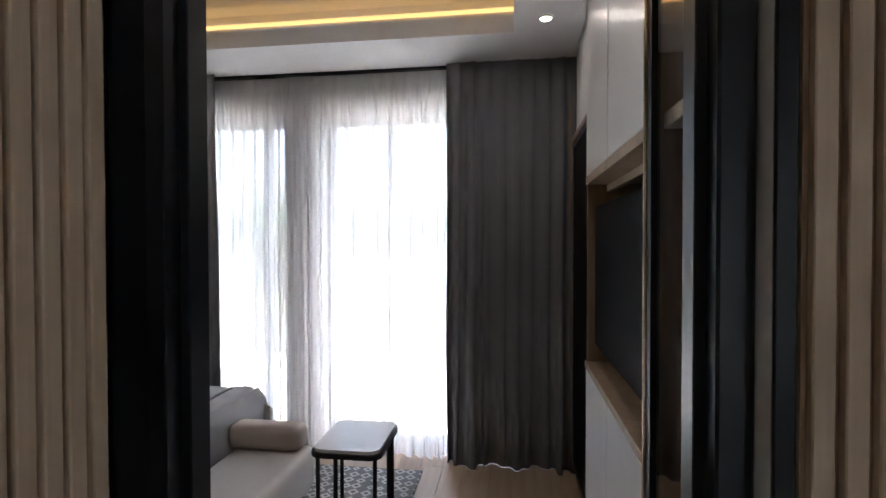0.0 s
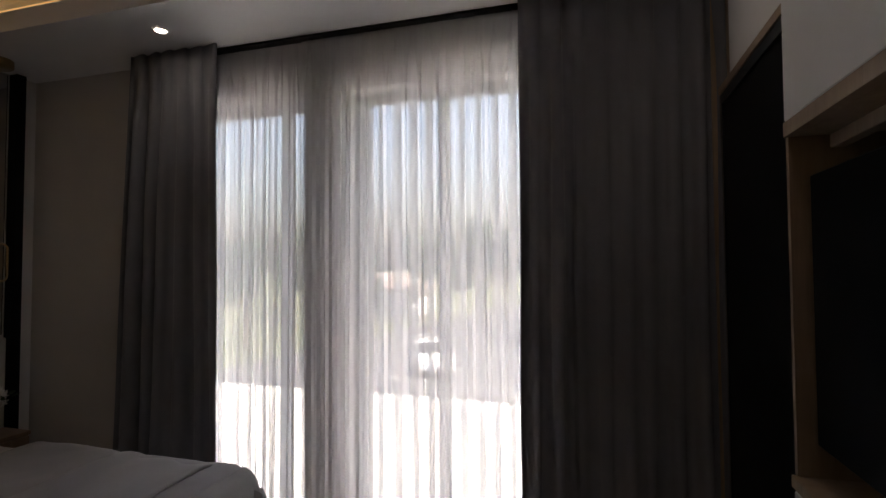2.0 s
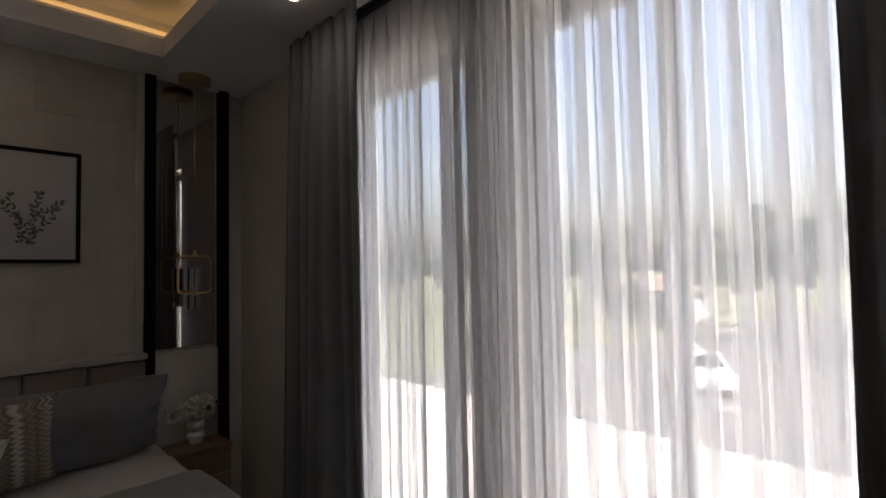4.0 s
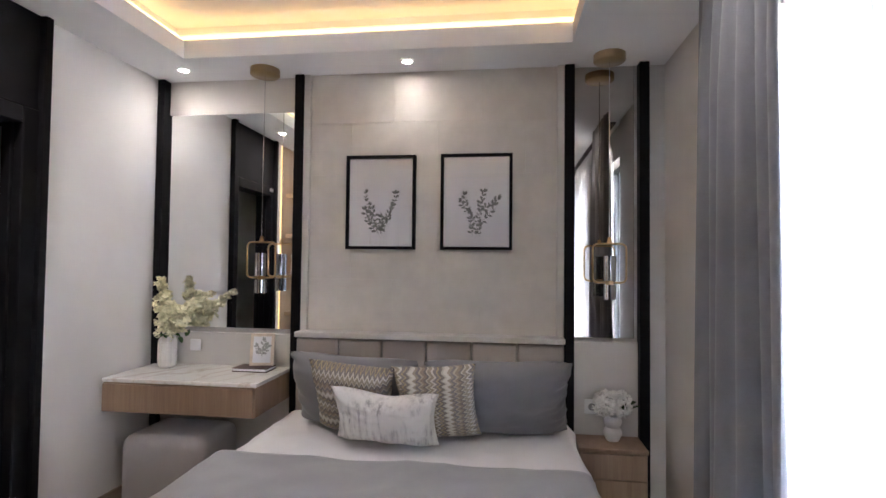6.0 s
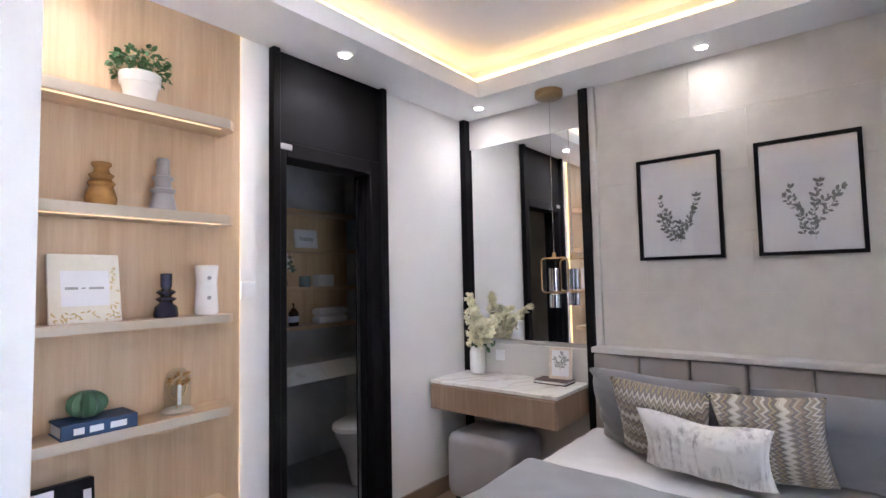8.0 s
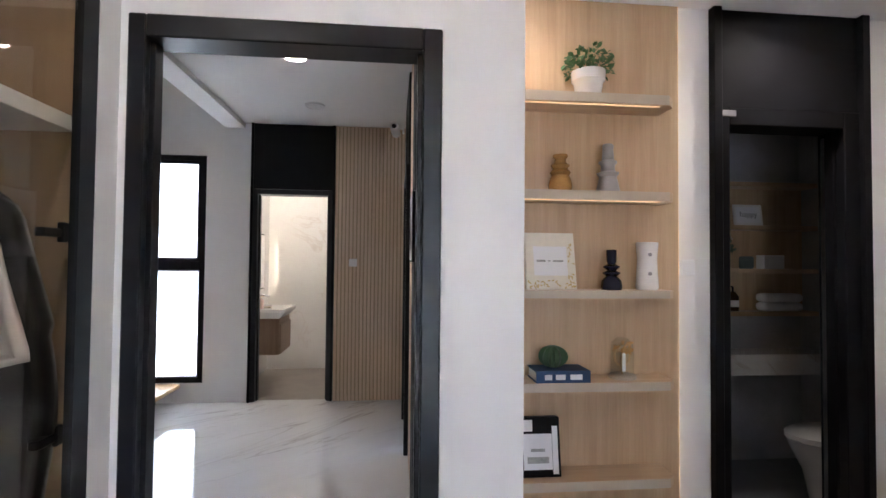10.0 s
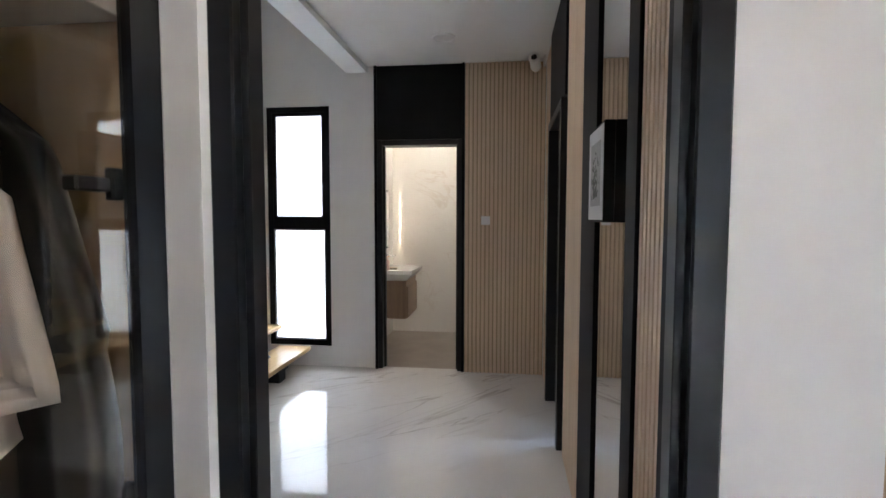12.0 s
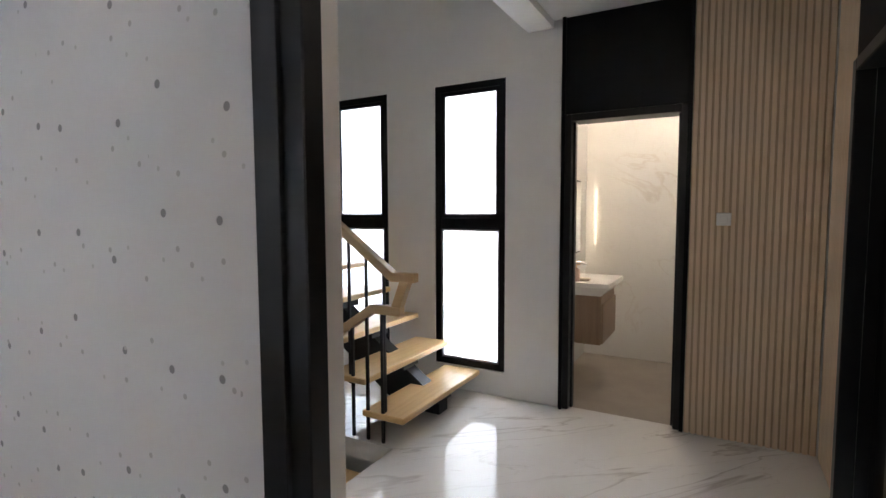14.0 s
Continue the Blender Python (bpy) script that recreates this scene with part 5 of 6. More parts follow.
def framed_print(y0, y1, z0, z1, sprigs, seed, mat):
    w, h = y1 - y0, z1 - z0
    t_ = tagged(new("picture_frame"), "black framed print of a leafy sprig on white paper", "picture", "prints above the bed")
    t_.matrix_basis = Matrix.Translation((-2.763, (y0 + y1) / 2, z0)) @ Matrix.Rotation(radians(-90), 4, 'Z')
    f_ = 0.018
    part("frame", boxes(((-w / 2, 0.0, 0), (-w / 2 + f_, 0.03, h)), ((w / 2 - f_, 0.0, 0), (w / 2, 0.03, h)), ((-w / 2 + f_, 0.0, 0), (w / 2 - f_, 0.03, f_)), ((-w / 2 + f_, 0.0, h - f_), (w / 2 - f_, 0.03, h))), BLACK, t_)
    part("paper", boxes(((-w / 2 + f_, 0.0, f_), (w / 2 - f_, 0.014, h - f_))), PAPER, t_)
    pr = botanical(t_, seed, sprigs, mat)
    pr.location = (0, 0.015, 0)
    g_ = part("glazing", boxes(((-w / 2 + f_, 0.02, f_), (w / 2 - f_, 0.022, h - f_))), CLEAR, t_, "clear glazing")
    return t_


framed_print(1.25, 1.672, 1.479, 2.04, ((0.0, 0.09, 2.15, 0.26, -0.5, 11), (0.0, 0.09, 1.85, 0.18, 0.25, 8), (0.01, 0.09, 1.0, 0.26, 0.55, 11), (0.01, 0.1, 1.35, 0.17, -0.2, 7), (0.0, 0.09, 1.6, 0.1, 0.0, 5), (0.01, 0.09, 0.75, 0.17, 0.7, 7)), 5, INK)
framed_print(1.822, 2.24, 1.479, 2.042, ((0.0, 0.07, 1.62, 0.27, 0.25, 12), (-0.02, 0.07, 1.5, 0.2, 0.3, 9), (0.0, 0.14, 2.5, 0.16, -0.5, 7), (0.0, 0.16, 0.8, 0.15, 0.3, 7), (-0.01, 0.2, 2.3, 0.15, 0.3, 7), (0.02, 0.2, 1.0, 0.13, 0.4, 6), (0.02, 0.08, 1.35, 0.12, 0.3, 6)), 9, INK_MID)

# ---------- pendants ----------


def pendant(at):
    t_ = thing("pendant_lamp", "brass loop pendant with stacked mirrored glass cylinders, unlit", "pendant lamp", "bedside pendants", at)
    x = y = 0.0
    part("canopy", lathe([(0, 0), (0.085, 0), (0.085, -0.035), (0.08, -0.04), (0, -0.04)], 32), BRASS_DARK, t_, "", True)
    part("cord", tube([(0, 0, -0.04), (0, 0, -1.015)], 0.0022, 6), CHROME, t_)
    part("socket_cap", lathe([(0, -1.0), (0.008, -1.0), (0.014, -1.03), (0, -1.03)], 14), BRASS, t_, "", True)
    pts = []
    w, z0, z1, c = 0.088, -1.245, -1.035, 0.028
    for cy, cz_, a0 in ((w - c, z1 - c, 0), (-w + c, z1 - c, 90), (-w + c, z0 + c, 180), (w - c, z0 + c, 270)):
        for k in range(6):
            a = radians(a0 + 18 * k)
            pts.append((0, cy + c * math.cos(a), cz_ + c * math.sin(a)))
    part("loop", tube(pts, 0.0055, 8, True), BRASS, t_, "", True)
    part("upper_glass", lathe([(0.033, -1.10), (0.035, -1.10), (0.035, -1.235), (0.033, -1.235), (0.033, -1.10)], 28), LAMP_GLASS, t_, "mirrored glass cylinder", True)
    part("lower_glass", lathe([(0.033, -1.255), (0.035, -1.255), (0.035, -1.335), (0.033, -1.335), (0.033, -1.255)], 28), LAMP_GLASS, t_, "mirrored glass cylinder", True)
    part("lamp_holder", lathe([(0, -1.21), (0.02, -1.21), (0.022, -1.28), (0, -1.28)], 20), BRASS, t_, "", True)
    return t_


pendant((-2.645, 0.767, H - 0.001))
pendant((-2.63, 2.76, H - 0.001))

# ---------- desk ornaments ----------
fv = thing("flower_vase", "white vase with cream blossom stems on the desk", "vase")
part("vase", lathe([(0, 0), (0.04, 0), (0.051, 0.012), (0.054, 0.05), (0.053, 0.15), (0.044, 0.18), (0.038, 0.188), (0.036, 0.186), (0.036, 0.15), (0, 0.14)], 12, (-2.66, 0.172, 0.757)), WHITE_MATT, fv)
rf = random.Random(21)
stems, bl, lf = bmesh.new(), bmesh.new(), bmesh.new()


def blossom(bm, p, s, rnd, n=5):
    q = Euler((rnd.uniform(-1, 1), rnd.uniform(-1, 1), rnd.uniform(0, 6))).to_matrix()
    c = bm.verts.new(p)
    for k in range(n):
        a = 2 * math.pi * k / n
        d = Vector((math.cos(a), math.sin(a), 0.35))
        e = Vector((math.cos(a + 0.55), math.sin(a + 0.55), 0.45)) * 0.75
        g = Vector((math.cos(a - 0.55), math.sin(a - 0.55), 0.45)) * 0.75
        v1, v2, v3 = (bm.verts.new(Vector(p) + q @ (u * s)) for u in (g, d, e))
        bm.faces.new((c, v1, v2, v3))


for dy, dx, top_ in ((-0.05, 0.02, 0.36), (0.02, 0.05, 0.25), (0.2, 0.03, 0.22), (0.29, 0.02, 0.27), (0.1, 0.06, 0.19), (0.05, 0.03, 0.2)):
    a = Vector((-2.66, 0.172, 0.93))
    b = a + Vector((dx, dy, top_))
    ctl = a + Vector((dx * 0.3, dy * 0.25, top_ * 0.55))
    run = [(1 - k / 9) ** 2 * a + 2 * (1 - k / 9) * (k / 9) * ctl + (k / 9) ** 2 * b for k in range(10)]
    part("stem", tube(run, 0.002, 6), LEAF, fv)
    for k in range(160):
        f_ = rf.uniform(0.2, 1.0)
        i = min(8, int(f_ * 9))
        p = run[i].lerp(run[i + 1], f_ * 9 - i) + Vector((rf.gauss(0, 0.022), rf.gauss(0, 0.022), rf.gauss(0, 0.022))) * (1.25 - 0.85 * f_)
        blossom(bl, p, rf.uniform(0.018, 0.03) * (1.35 - 0.6 * f_), rf)
part("blossom", bl, PETAL, fv, "cream blossom")
part("leaves", leaf_tuft((-2.655, 0.2, 0.935), 0.085, 0.03, 9, 31, 0.03), LEAF, fv)
bk2 = thing("book", "dark brown notebook lying on the marble desk top", "book")
part("cover", boxes(((-2.72, 0.63, 0.757), (-2.59, 0.84, 0.764)), ((-2.72, 0.63, 0.776), (-2.59, 0.84, 0.779)), bevel=0.001), plain("dark_red_cover", (0.06, 0.025, 0.02), 0.4), bk2)
part("pages", boxes(((-2.716, 0.634, 0.764), (-2.588, 0.836, 0.776))), PAPER, bk2)
df_ = tagged(new("desk_photo_frame"), "small pale wood frame with a botanical card", "picture frame")
df_.matrix_basis = Matrix.Translation((-2.675, 0.765, 0.779)) @ Matrix.Rotation(radians(-78), 4, 'Z') @ Matrix.Rotation(radians(9), 4, 'X')
part("frame", boxes(((-0.07, -0.012, 0), (0.07, 0.0, 0.19)), bevel=0.002), plain("rose_wood_frame", (0.7, 0.6, 0.5), 0.4, var=0.2, scale=30), df_)
part("paper", boxes(((-0.052, 0.0, 0.018), (0.052, 0.001, 0.172))), PAPER, df_)
botanical(df_, 3, ((0, 0.05, 1.6, 0.09, 0.2, 5), (0, 0.06, 0.9, 0.06, 0.4, 4), (0, 0.06, 2.2, 0.06, -0.4, 4)), INK_PALE).location = (0, 0.0008, 0)

vs_ = thing("bedside_vase", "curvy white vase filled with white hydrangea", "vase")
part("vase", lathe([(0, 0), (0.032, 0), (0.036, 0.008), (0.05, 0.04), (0.046, 0.06), (0.034, 0.072), (0.044, 0.085), (0.05, 0.105), (0.044, 0.125), (0.036, 0.13), (0.03, 0.125), (0, 0.12)], 30, (-2.695, 2.79, 0.442)), WHITE_MATT, vs_, "", True)
rf = random.Random(5)
bm = bmesh.new()
for _ in range(420):
    d = Vector((rf.gauss(0, 1), rf.gauss(0, 1), rf.gauss(0, 1))).normalized()
    c = Vector((-2.69, rf.choice((2.745, 2.785, 2.83)), rf.choice((0.625, 0.65))))
    blossom(bm, c + Vector((d.x * 0.06, d.y * 0.055, d.z * 0.055)), rf.uniform(0.012, 0.018), rf, 4)
part("blossom", bm, PETAL_W, vs_, "white hydrangea heads")
part("leaves", leaf_tuft((-2.68, 2.83, 0.63), 0.085, 0.06, 6, 14, 0.032), LEAF_DARK, vs_)
for y, z, x in ((2.69, 0.60, -2.769),):
    so = thing("wall_socket", "white wall socket above the bedside cabinet", "socket")
    part("plate", boxes(((x, y - 0.04, z - 0.04), (x + 0.008, y + 0.04, z + 0.04)), bevel=0.002), WHITE_PLASTIC, so)
    part("outlet", lathe([(0, 0), (0.02, 0), (0.02, 0.002), (0, 0.002)], 16), GREY_CER, so).matrix_basis = Matrix.Translation((x + 0.0085, y, z)) @ Matrix.Rotation(radians(90), 4, 'Y')
so = thing("wall_socket", "white wall socket beside the desk vase", "socket")
part("plate", boxes(((-2.77, 0.25, 0.84), (-2.762, 0.32, 0.91)), bevel=0.002), WHITE_PLASTIC, so)

# ---------- ensuite bathroom ----------
bs = thing("bathroom_shelves", "oak panel with four recessed bathroom shelves", "shelf unit")
part("back_panel", boxes(((-2.72, -1.249, 1.035), (-1.0, -1.235, 1.96))), OAK, bs)
for z in (1.035, 1.33, 1.63, 1.93):
    part("shelf", boxes(((-2.72, -1.235, z), (-1.0, -1.09, z + 0.03)), bevel=0.002), OAK_X, bs)
vt = thing("vanity_counter", "floating marble bathroom counter", "counter")
part("slab", boxes(((-2.72, -1.249, 0.65), (-1.0, -1.0, 0.79)), bevel=0.004), MARBLE_TOP, vt)
tw = thing("folded_towels", "two rolled white towels on the shelf", "towel")
for i in range(2):
    part("towel", boxes(((-2.62, -1.215, 1.066 + i * 0.062), (-2.33, -1.10, 1.126 + i * 0.062)), bevel=0.026, seg=4), SHEET, tw, "", True)
hp = picture_card("bathroom_sign", "small white framed card reading happy", "sign", 0.21, 0.15, 0.015, WHITE_MATT, Matrix.Translation((-2.235, -1.13, 1.66)) @ Matrix.Rotation(radians(8), 4, 'X') )
part("card", boxes(((-0.09, 0.0, 0.018), (0.09, 0.001, 0.132))), PAPER, hp)
fc = bpy.data.curves.new("lettering", 'FONT')
fc.body, fc.size, fc.align_x, fc.extrude = "happy", 0.055, 'CENTER', 0.0004
fo = new("lettering", fc)
fo.parent = hp
fo.matrix_basis = Matrix.Translation((0, 0.002, 0.062)) @ Matrix.Rotation(radians(180), 4, 'Z') @ Matrix.Rotation(radians(90), 4, 'X')
fc.materials.append(INK)
bf = thing("bathroom_flowers", "white flowers with eucalyptus in a glass vase", "vase")
part("vase", lathe([(0, 0), (0.03, 0), (0.04, 0.02), (0.036, 0.06), (0.02, 0.09), (0.024, 0.11), (0.02, 0.11), (0.018, 0.09), (0, 0.02)], 20, (-2.03, -1.16, 1.36)), LAMP_GLASS, bf, "", True)
bm = bmesh.new()
for _ in range(70):
    blossom(bm, Vector((-2.03 + rf.gauss(0, 0.035), -1.15 + rf.gauss(0, 0.03), 1.54 + rf.gauss(0, 0.03))), 0.016, rf, 5)
part("blossom", bm, PETAL_W, bf)
part("leaves", leaf_tuft((-2.03, -1.15, 1.47), 0.09, 0.13, 60, 19, 0.026), plain("eucalyptus", (0.12, 0.17, 0.13), 0.6), bf)
solid("candle_jar", lathe([(0, 0), (0.04, 0), (0.045, 0.01), (0.045, 0.07), (0.04, 0.085), (0, 0.085)], 20, (-2.225, -1.15, 1.36)), plain("grey_green_glass", (0.2, 0.25, 0.25), 0.2), "round grey-green glass jar", "jar", smooth=True)
solid("tissue_box", boxes(((-2.49, -1.2, 1.36), (-2.335, -1.12, 1.455)), bevel=0.004), WHITE_MATT, "small white box on the shelf", "box")
cj = thing("candle", "white candle in a glass jar with pale lid", "candle")
part("jar", lathe([(0, 0), (0.036, 0), (0.038, 0.07), (0, 0.07)], 20, (-2.0, -1.15, 1.066)), WHITE_CER, cj, "", True)
part("lid", lathe([(0, 0.07), (0.037, 0.07), (0.037, 0.085), (0, 0.085)], 20, (-2.0, -1.15, 1.066)), OAK_EDGE, cj, "", True)
bt = thing("soap_bottle", "amber pump bottle with white label", "bottle")
part("bottle", lathe([(0, 0), (0.036, 0), (0.038, 0.01), (0.038, 0.1), (0.02, 0.125), (0.016, 0.135), (0, 0.135)], 20, (-2.122, -1.15, 1.066)), plain("amber_glass", (0.05, 0.025, 0.01), 0.1), bt, "", True)
part("pump", tube([(-2.122, -1.15, 1.2), (-2.122, -1.15, 1.235), (-2.10, -1.13, 1.235)], 0.006, 8), BLACK, bt)
part("label_band", lathe([(0.0385, 0.03), (0.0385, 0.075)], 20, (-2.122, -1.15, 1.066)), PAPER, bt)

wc = thing("toilet", "white ceramic toilet with closed lid", "toilet")


def egg(z, x0, x1, w, n=32):
    pts = []
    for i in range(n):
        a = 2 * math.pi * i / n
        c, s = math.cos(a), math.sin(a)
        x = (x0 + x1) / 2 + (x1 - x0) / 2 * math.copysign(abs(c) ** (0.75 if c < 0 else 1.0), c)
        pts.append((x, -0.56 + w / 2 * s, z))
    return pts


def loft(levels):
    bm = bmesh.new()
    rings_ = [[bm.verts.new(p) for p in l_] for l_ in levels]
    for a, b in zip(rings_, rings_[1:]):
        for i in range(len(a)):
            j = (i + 1) % len(a)
            bm.faces.new((a[i], a[j], b[j], b[i]))
    bm.faces.new(rings_[0])
    bm.faces.new(rings_[-1])
    return bm


part("bowl", loft([egg(0, -2.71, -2.19, 0.24), egg(0.03, -2.71, -2.18, 0.25), egg(0.2, -2.71, -2.14, 0.28), egg(0.34, -2.71, -2.065, 0.35), egg(0.385, -2.71, -2.05, 0.37)]), WHITE_CER, wc, "", True)
part("lid", loft([egg(0.39, -2.62, -2.045, 0.38), egg(0.415, -2.62, -2.045, 0.38), egg(0.428, -2.60, -2.07, 0.34)]), WHITE_CER, wc, "closed white lid", True)
part("cistern", boxes(((-2.715, -0.74, 0.385), (-2.62, -0.38, 0.76)), bevel=0.02, seg=3), WHITE_CER, wc, "", True)
part("door_edge", boxes(((-1.838, -0.10, 0.0), (-1.828, -0.06, 2.0))), CHROME, bpy.data.objects["door_5"], "slim steel edge of the sliding door")

# ---------- hall: slats, mirror, picture ----------


def slat_panel(name, label, axis, u0, u1, face, sign, z1, pitch=0.036, w=0.026, d=0.016):
    t_ = thing(name, label, "wall panel", "slatted wall panels")
    f0, f1 = face, face + sign * 0.01
    lo, hi = min(f0, f1), max(f0, f1)
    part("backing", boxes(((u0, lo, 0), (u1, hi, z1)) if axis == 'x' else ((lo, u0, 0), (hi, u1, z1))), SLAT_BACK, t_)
    n = int((u1 - u0) / pitch)
    g0, g1 = face + sign * 0.01, face + sign * (0.01 + d)
    lo, hi = min(g0, g1), max(g0, g1)
    for i in range(n):
        c = u0 + (u1 - u0) * (i + 0.5) / n
        part("slat", boxes(((c - w / 2, lo, 0), (c + w / 2, hi, z1)) if axis == 'x' else ((lo, c - w / 2, 0), (hi, c + w / 2, z1)), bevel=0.002), SLAT, t_)
    return t_


slat_panel("slat_panel", "oak slatted wall panel beside the washroom door", 'x', 0.12, 0.82, -3.0, 1, HH - 0.003)
slat_panel("slat_panel", "oak slatted panel at the hall corner", 'y', -2.96, -2.42, 0.09, 1, HH - 0.003)
slat_panel("slat_panel", "oak slatted panel between dark door and mirror", 'y', -1.44, -0.79, 0.09, 1, HH - 0.003)
slat_panel("slat_panel", "oak slatted panel beside the bedroom door", 'y', 0.15, 0.438, 0.09, 1, HH - 0.003)
slat_panel("slat_panel", "oak slatted panel on the hall side of the bedroom wall", 'x', 1.034, 1.478, 0.469, -1, HH - 0.003)
for a, b in ((-0.785, -0.445), (0.035, 0.148)):
    solid("black_wall_panel", boxes(((0.09, a, 0), (0.125, b, HH - 0.003)), bevel=0.002), BLACK, "matt black panel framing the hall mirror", "panel", "black hall panels")
solid("black_wall_panel", boxes(((0.09, -2.40, 2.10), (0.13, -1.445, HH - 0.003)), bevel=0.002), BLACK, "matt black panel above the dark hall door", "panel", "black hall panels")
hm = thing("hall_mirror", "tall full-height hall mirror between black panels", "mirror")
part("glass", boxes(((0.095, -0.444, 0.0), (0.115, 0.034, HH - 0.004))), MIRROR, hm)
hp_ = thing("hall_picture", "black framed monochrome plant picture in front of the mirror", "picture")
part("frame", boxes(((0.1155, -0.435, 1.385), (0.150, -0.155, 1.71)), bevel=0.002), BLACK, hp_)
part("paper", boxes(((0.150, -0.427, 1.393), (0.1515, -0.163, 1.702))), PAPER, hp_)
part("image", boxes(((0.1515, -0.385, 1.44), (0.1525, -0.205, 1.655))), plain("grey_print", (0.5, 0.5, 0.5), 0.6, var=0.1, scale=30), hp_, "pale grey photograph")
rb = random.Random(2)
bm = bmesh.new()
for _ in range(120):
    y, z = -0.30 + rb.gauss(0, 0.03), 1.47 + abs(rb.gauss(0, 0.07))
    a = rb.uniform(0, 6.28)
    s = rb.uniform(0.008, 0.02)
    if not (-0.37 < y < -0.22 and z < 1.63):
        continue
    vs = [bm.verts.new((0.1529 + rb.random() * 0.0008, y + s * r * math.cos(a + k), z + s * r * math.sin(a + k))) for k, r in ((0, 1), (1.3, 0.4), (3.14, 0.9), (4.4, 0.4))]
    bm.faces.new(vs)
part("plant_print", bm, INK, hp_, "dark printed leaves")
sw = thing("light_switch", "white square switch on the slatted wall", "switch", "switches")
part("plate", boxes(((0.592, -2.974, 1.337), (0.672, -2.964, 1.414)), bevel=0.003), WHITE_PLASTIC, sw)
part("rocker", boxes(((0.612, -2.964, 1.355), (0.652, -2.960, 1.396)), bevel=0.001), WHITE_PLASTIC, sw)
cc = thing("security_camera", "white bullet security camera under the ceiling corner", "security camera")
part("bracket", boxes(((0.135, -2.86, 2.66), (0.155, -2.80, 2.74)), bevel=0.003), WHITE_PLASTIC, cc)
hd = part("housing", lathe([(0, -0.075), (0.036, -0.075), (0.044, -0.055), (0.044, 0.07), (0.038, 0.076), (0, 0.076)], 20), WHITE_PLASTIC, cc, "", True)
hd.matrix_basis = Matrix.Translation((0.225, -2.82, 2.685)) @ Matrix.Rotation(radians(-70), 4, 'X') @ Matrix.Rotation(radians(10), 4, 'Y')
le = part("lens", lathe([(0, 0), (0.024, 0), (0.024, 0.004), (0, 0.004)], 18), BLACK_GLOSS, cc)
le.matrix_basis = hd.matrix_basis @ Matrix.Translation((0, 0, 0.076))
part("arm", tube([(0.15, -2.83, 2.71), (0.225, -2.83, 2.71)], 0.012, 10), WHITE_PLASTIC, cc)
for x, y, on in ((0.9, -1.25, True), (0.93, -2.33, False)):
    rl = thing("round_ceiling_light", "round flush ceiling light" + (", lit warm" if on else ", switched off"), "ceiling light", "hall ceiling lights", (x, y, HH - 0.001))
    part("rim", lathe([(0.075, 0), (0.088, 0), (0.086, -0.012), (0.075, -0.014), (0.075, 0)], 32), WHITE_PLASTIC, rl, "", True)
    part("diffuser", lathe([(0, -0.01), (0.075, -0.01), (0.075, -0.001), (0, -0.001)], 32), PANEL_ON if on else WHITE_PLASTIC, rl)

# ---------- stairs ----------
stair = thing("staircase", "open stair with oak treads on a black steel spine", "staircase")
RISE, GO = 0.2, 0.28
for k in range(9):
    x0 = 2.27 + GO * k
    tz = 0.188 + RISE * k
    if x0 > 4.3:
        break
    part("tread", boxes(((x0, -2.985, tz - 0.04), (x0 + 0.31, -1.90, tz)), bevel=0.006), STAIR_OAK, stair)
    part("bracket", boxes(((x0 + 0.06, -2.62, tz - 0.10), (x0 + 0.26, -2.42, tz - 0.04))), METAL_BLACK, stair)
bm = bmesh.new()
pr = [(2.34, 0.0), (2.68, 0.0), (4.5, 1.30), (4.5, 1.58), (2.34, 0.1)]
a_ = [bm.verts.new((x, -2.58, z)) for x, z in pr]
b_ = [bm.verts.new((x, -2.46, z)) for x, z in pr]
bm.faces.new(a_)
bm.faces.new(b_)
for i in range(5):
    bm.faces.new((a_[i], a_[(i + 1) % 5], b_[(i + 1) % 5], b_[i]))
part("spine", bm, METAL_BLACK, stair)


def bar_run(pts, h, d):
    """A rail of rectangular section along points in one vertical plane."""
    bm = bmesh.new()
    y = pts[0][1]
    rings_ = []
    for i, p in enumerate(pts):
        p = Vector(p)
        a = Vector(pts[max(i - 1, 0)])
        b = Vector(pts[min(i + 1, len(pts) - 1)])
        d0 = (p - a).normalized() if i else (b - p).normalized()
        d1 = (b - p).normalized() if i < len(pts) - 1 else d0
        t_ = (d0 + d1).normalized()
        nrm = Vector((-t_.z, 0, t_.x))
        k = h / 2 / max(0.5, nrm.dot(Vector((-d0.z, 0, d0.x))))
        rings_.append([bm.verts.new(p + nrm * k * s + Vector((0, q * d / 2, 0))) for s, q in ((1, 1), (1, -1), (-1, -1), (-1, 1))])
    for r0, r1 in zip(rings_, rings_[1:]):
        for i in range(4):
            bm.faces.new((r0[i], r0[(i + 1) % 4], r1[(i + 1) % 4], r1[i]))
    bm.faces.new(rings_[0])
    bm.faces.new(rings_[-1])
    bmesh.ops.bevel(bm, geom=[e for e in bm.edges], offset=0.004, segments=1, affect='EDGES')
    return bm


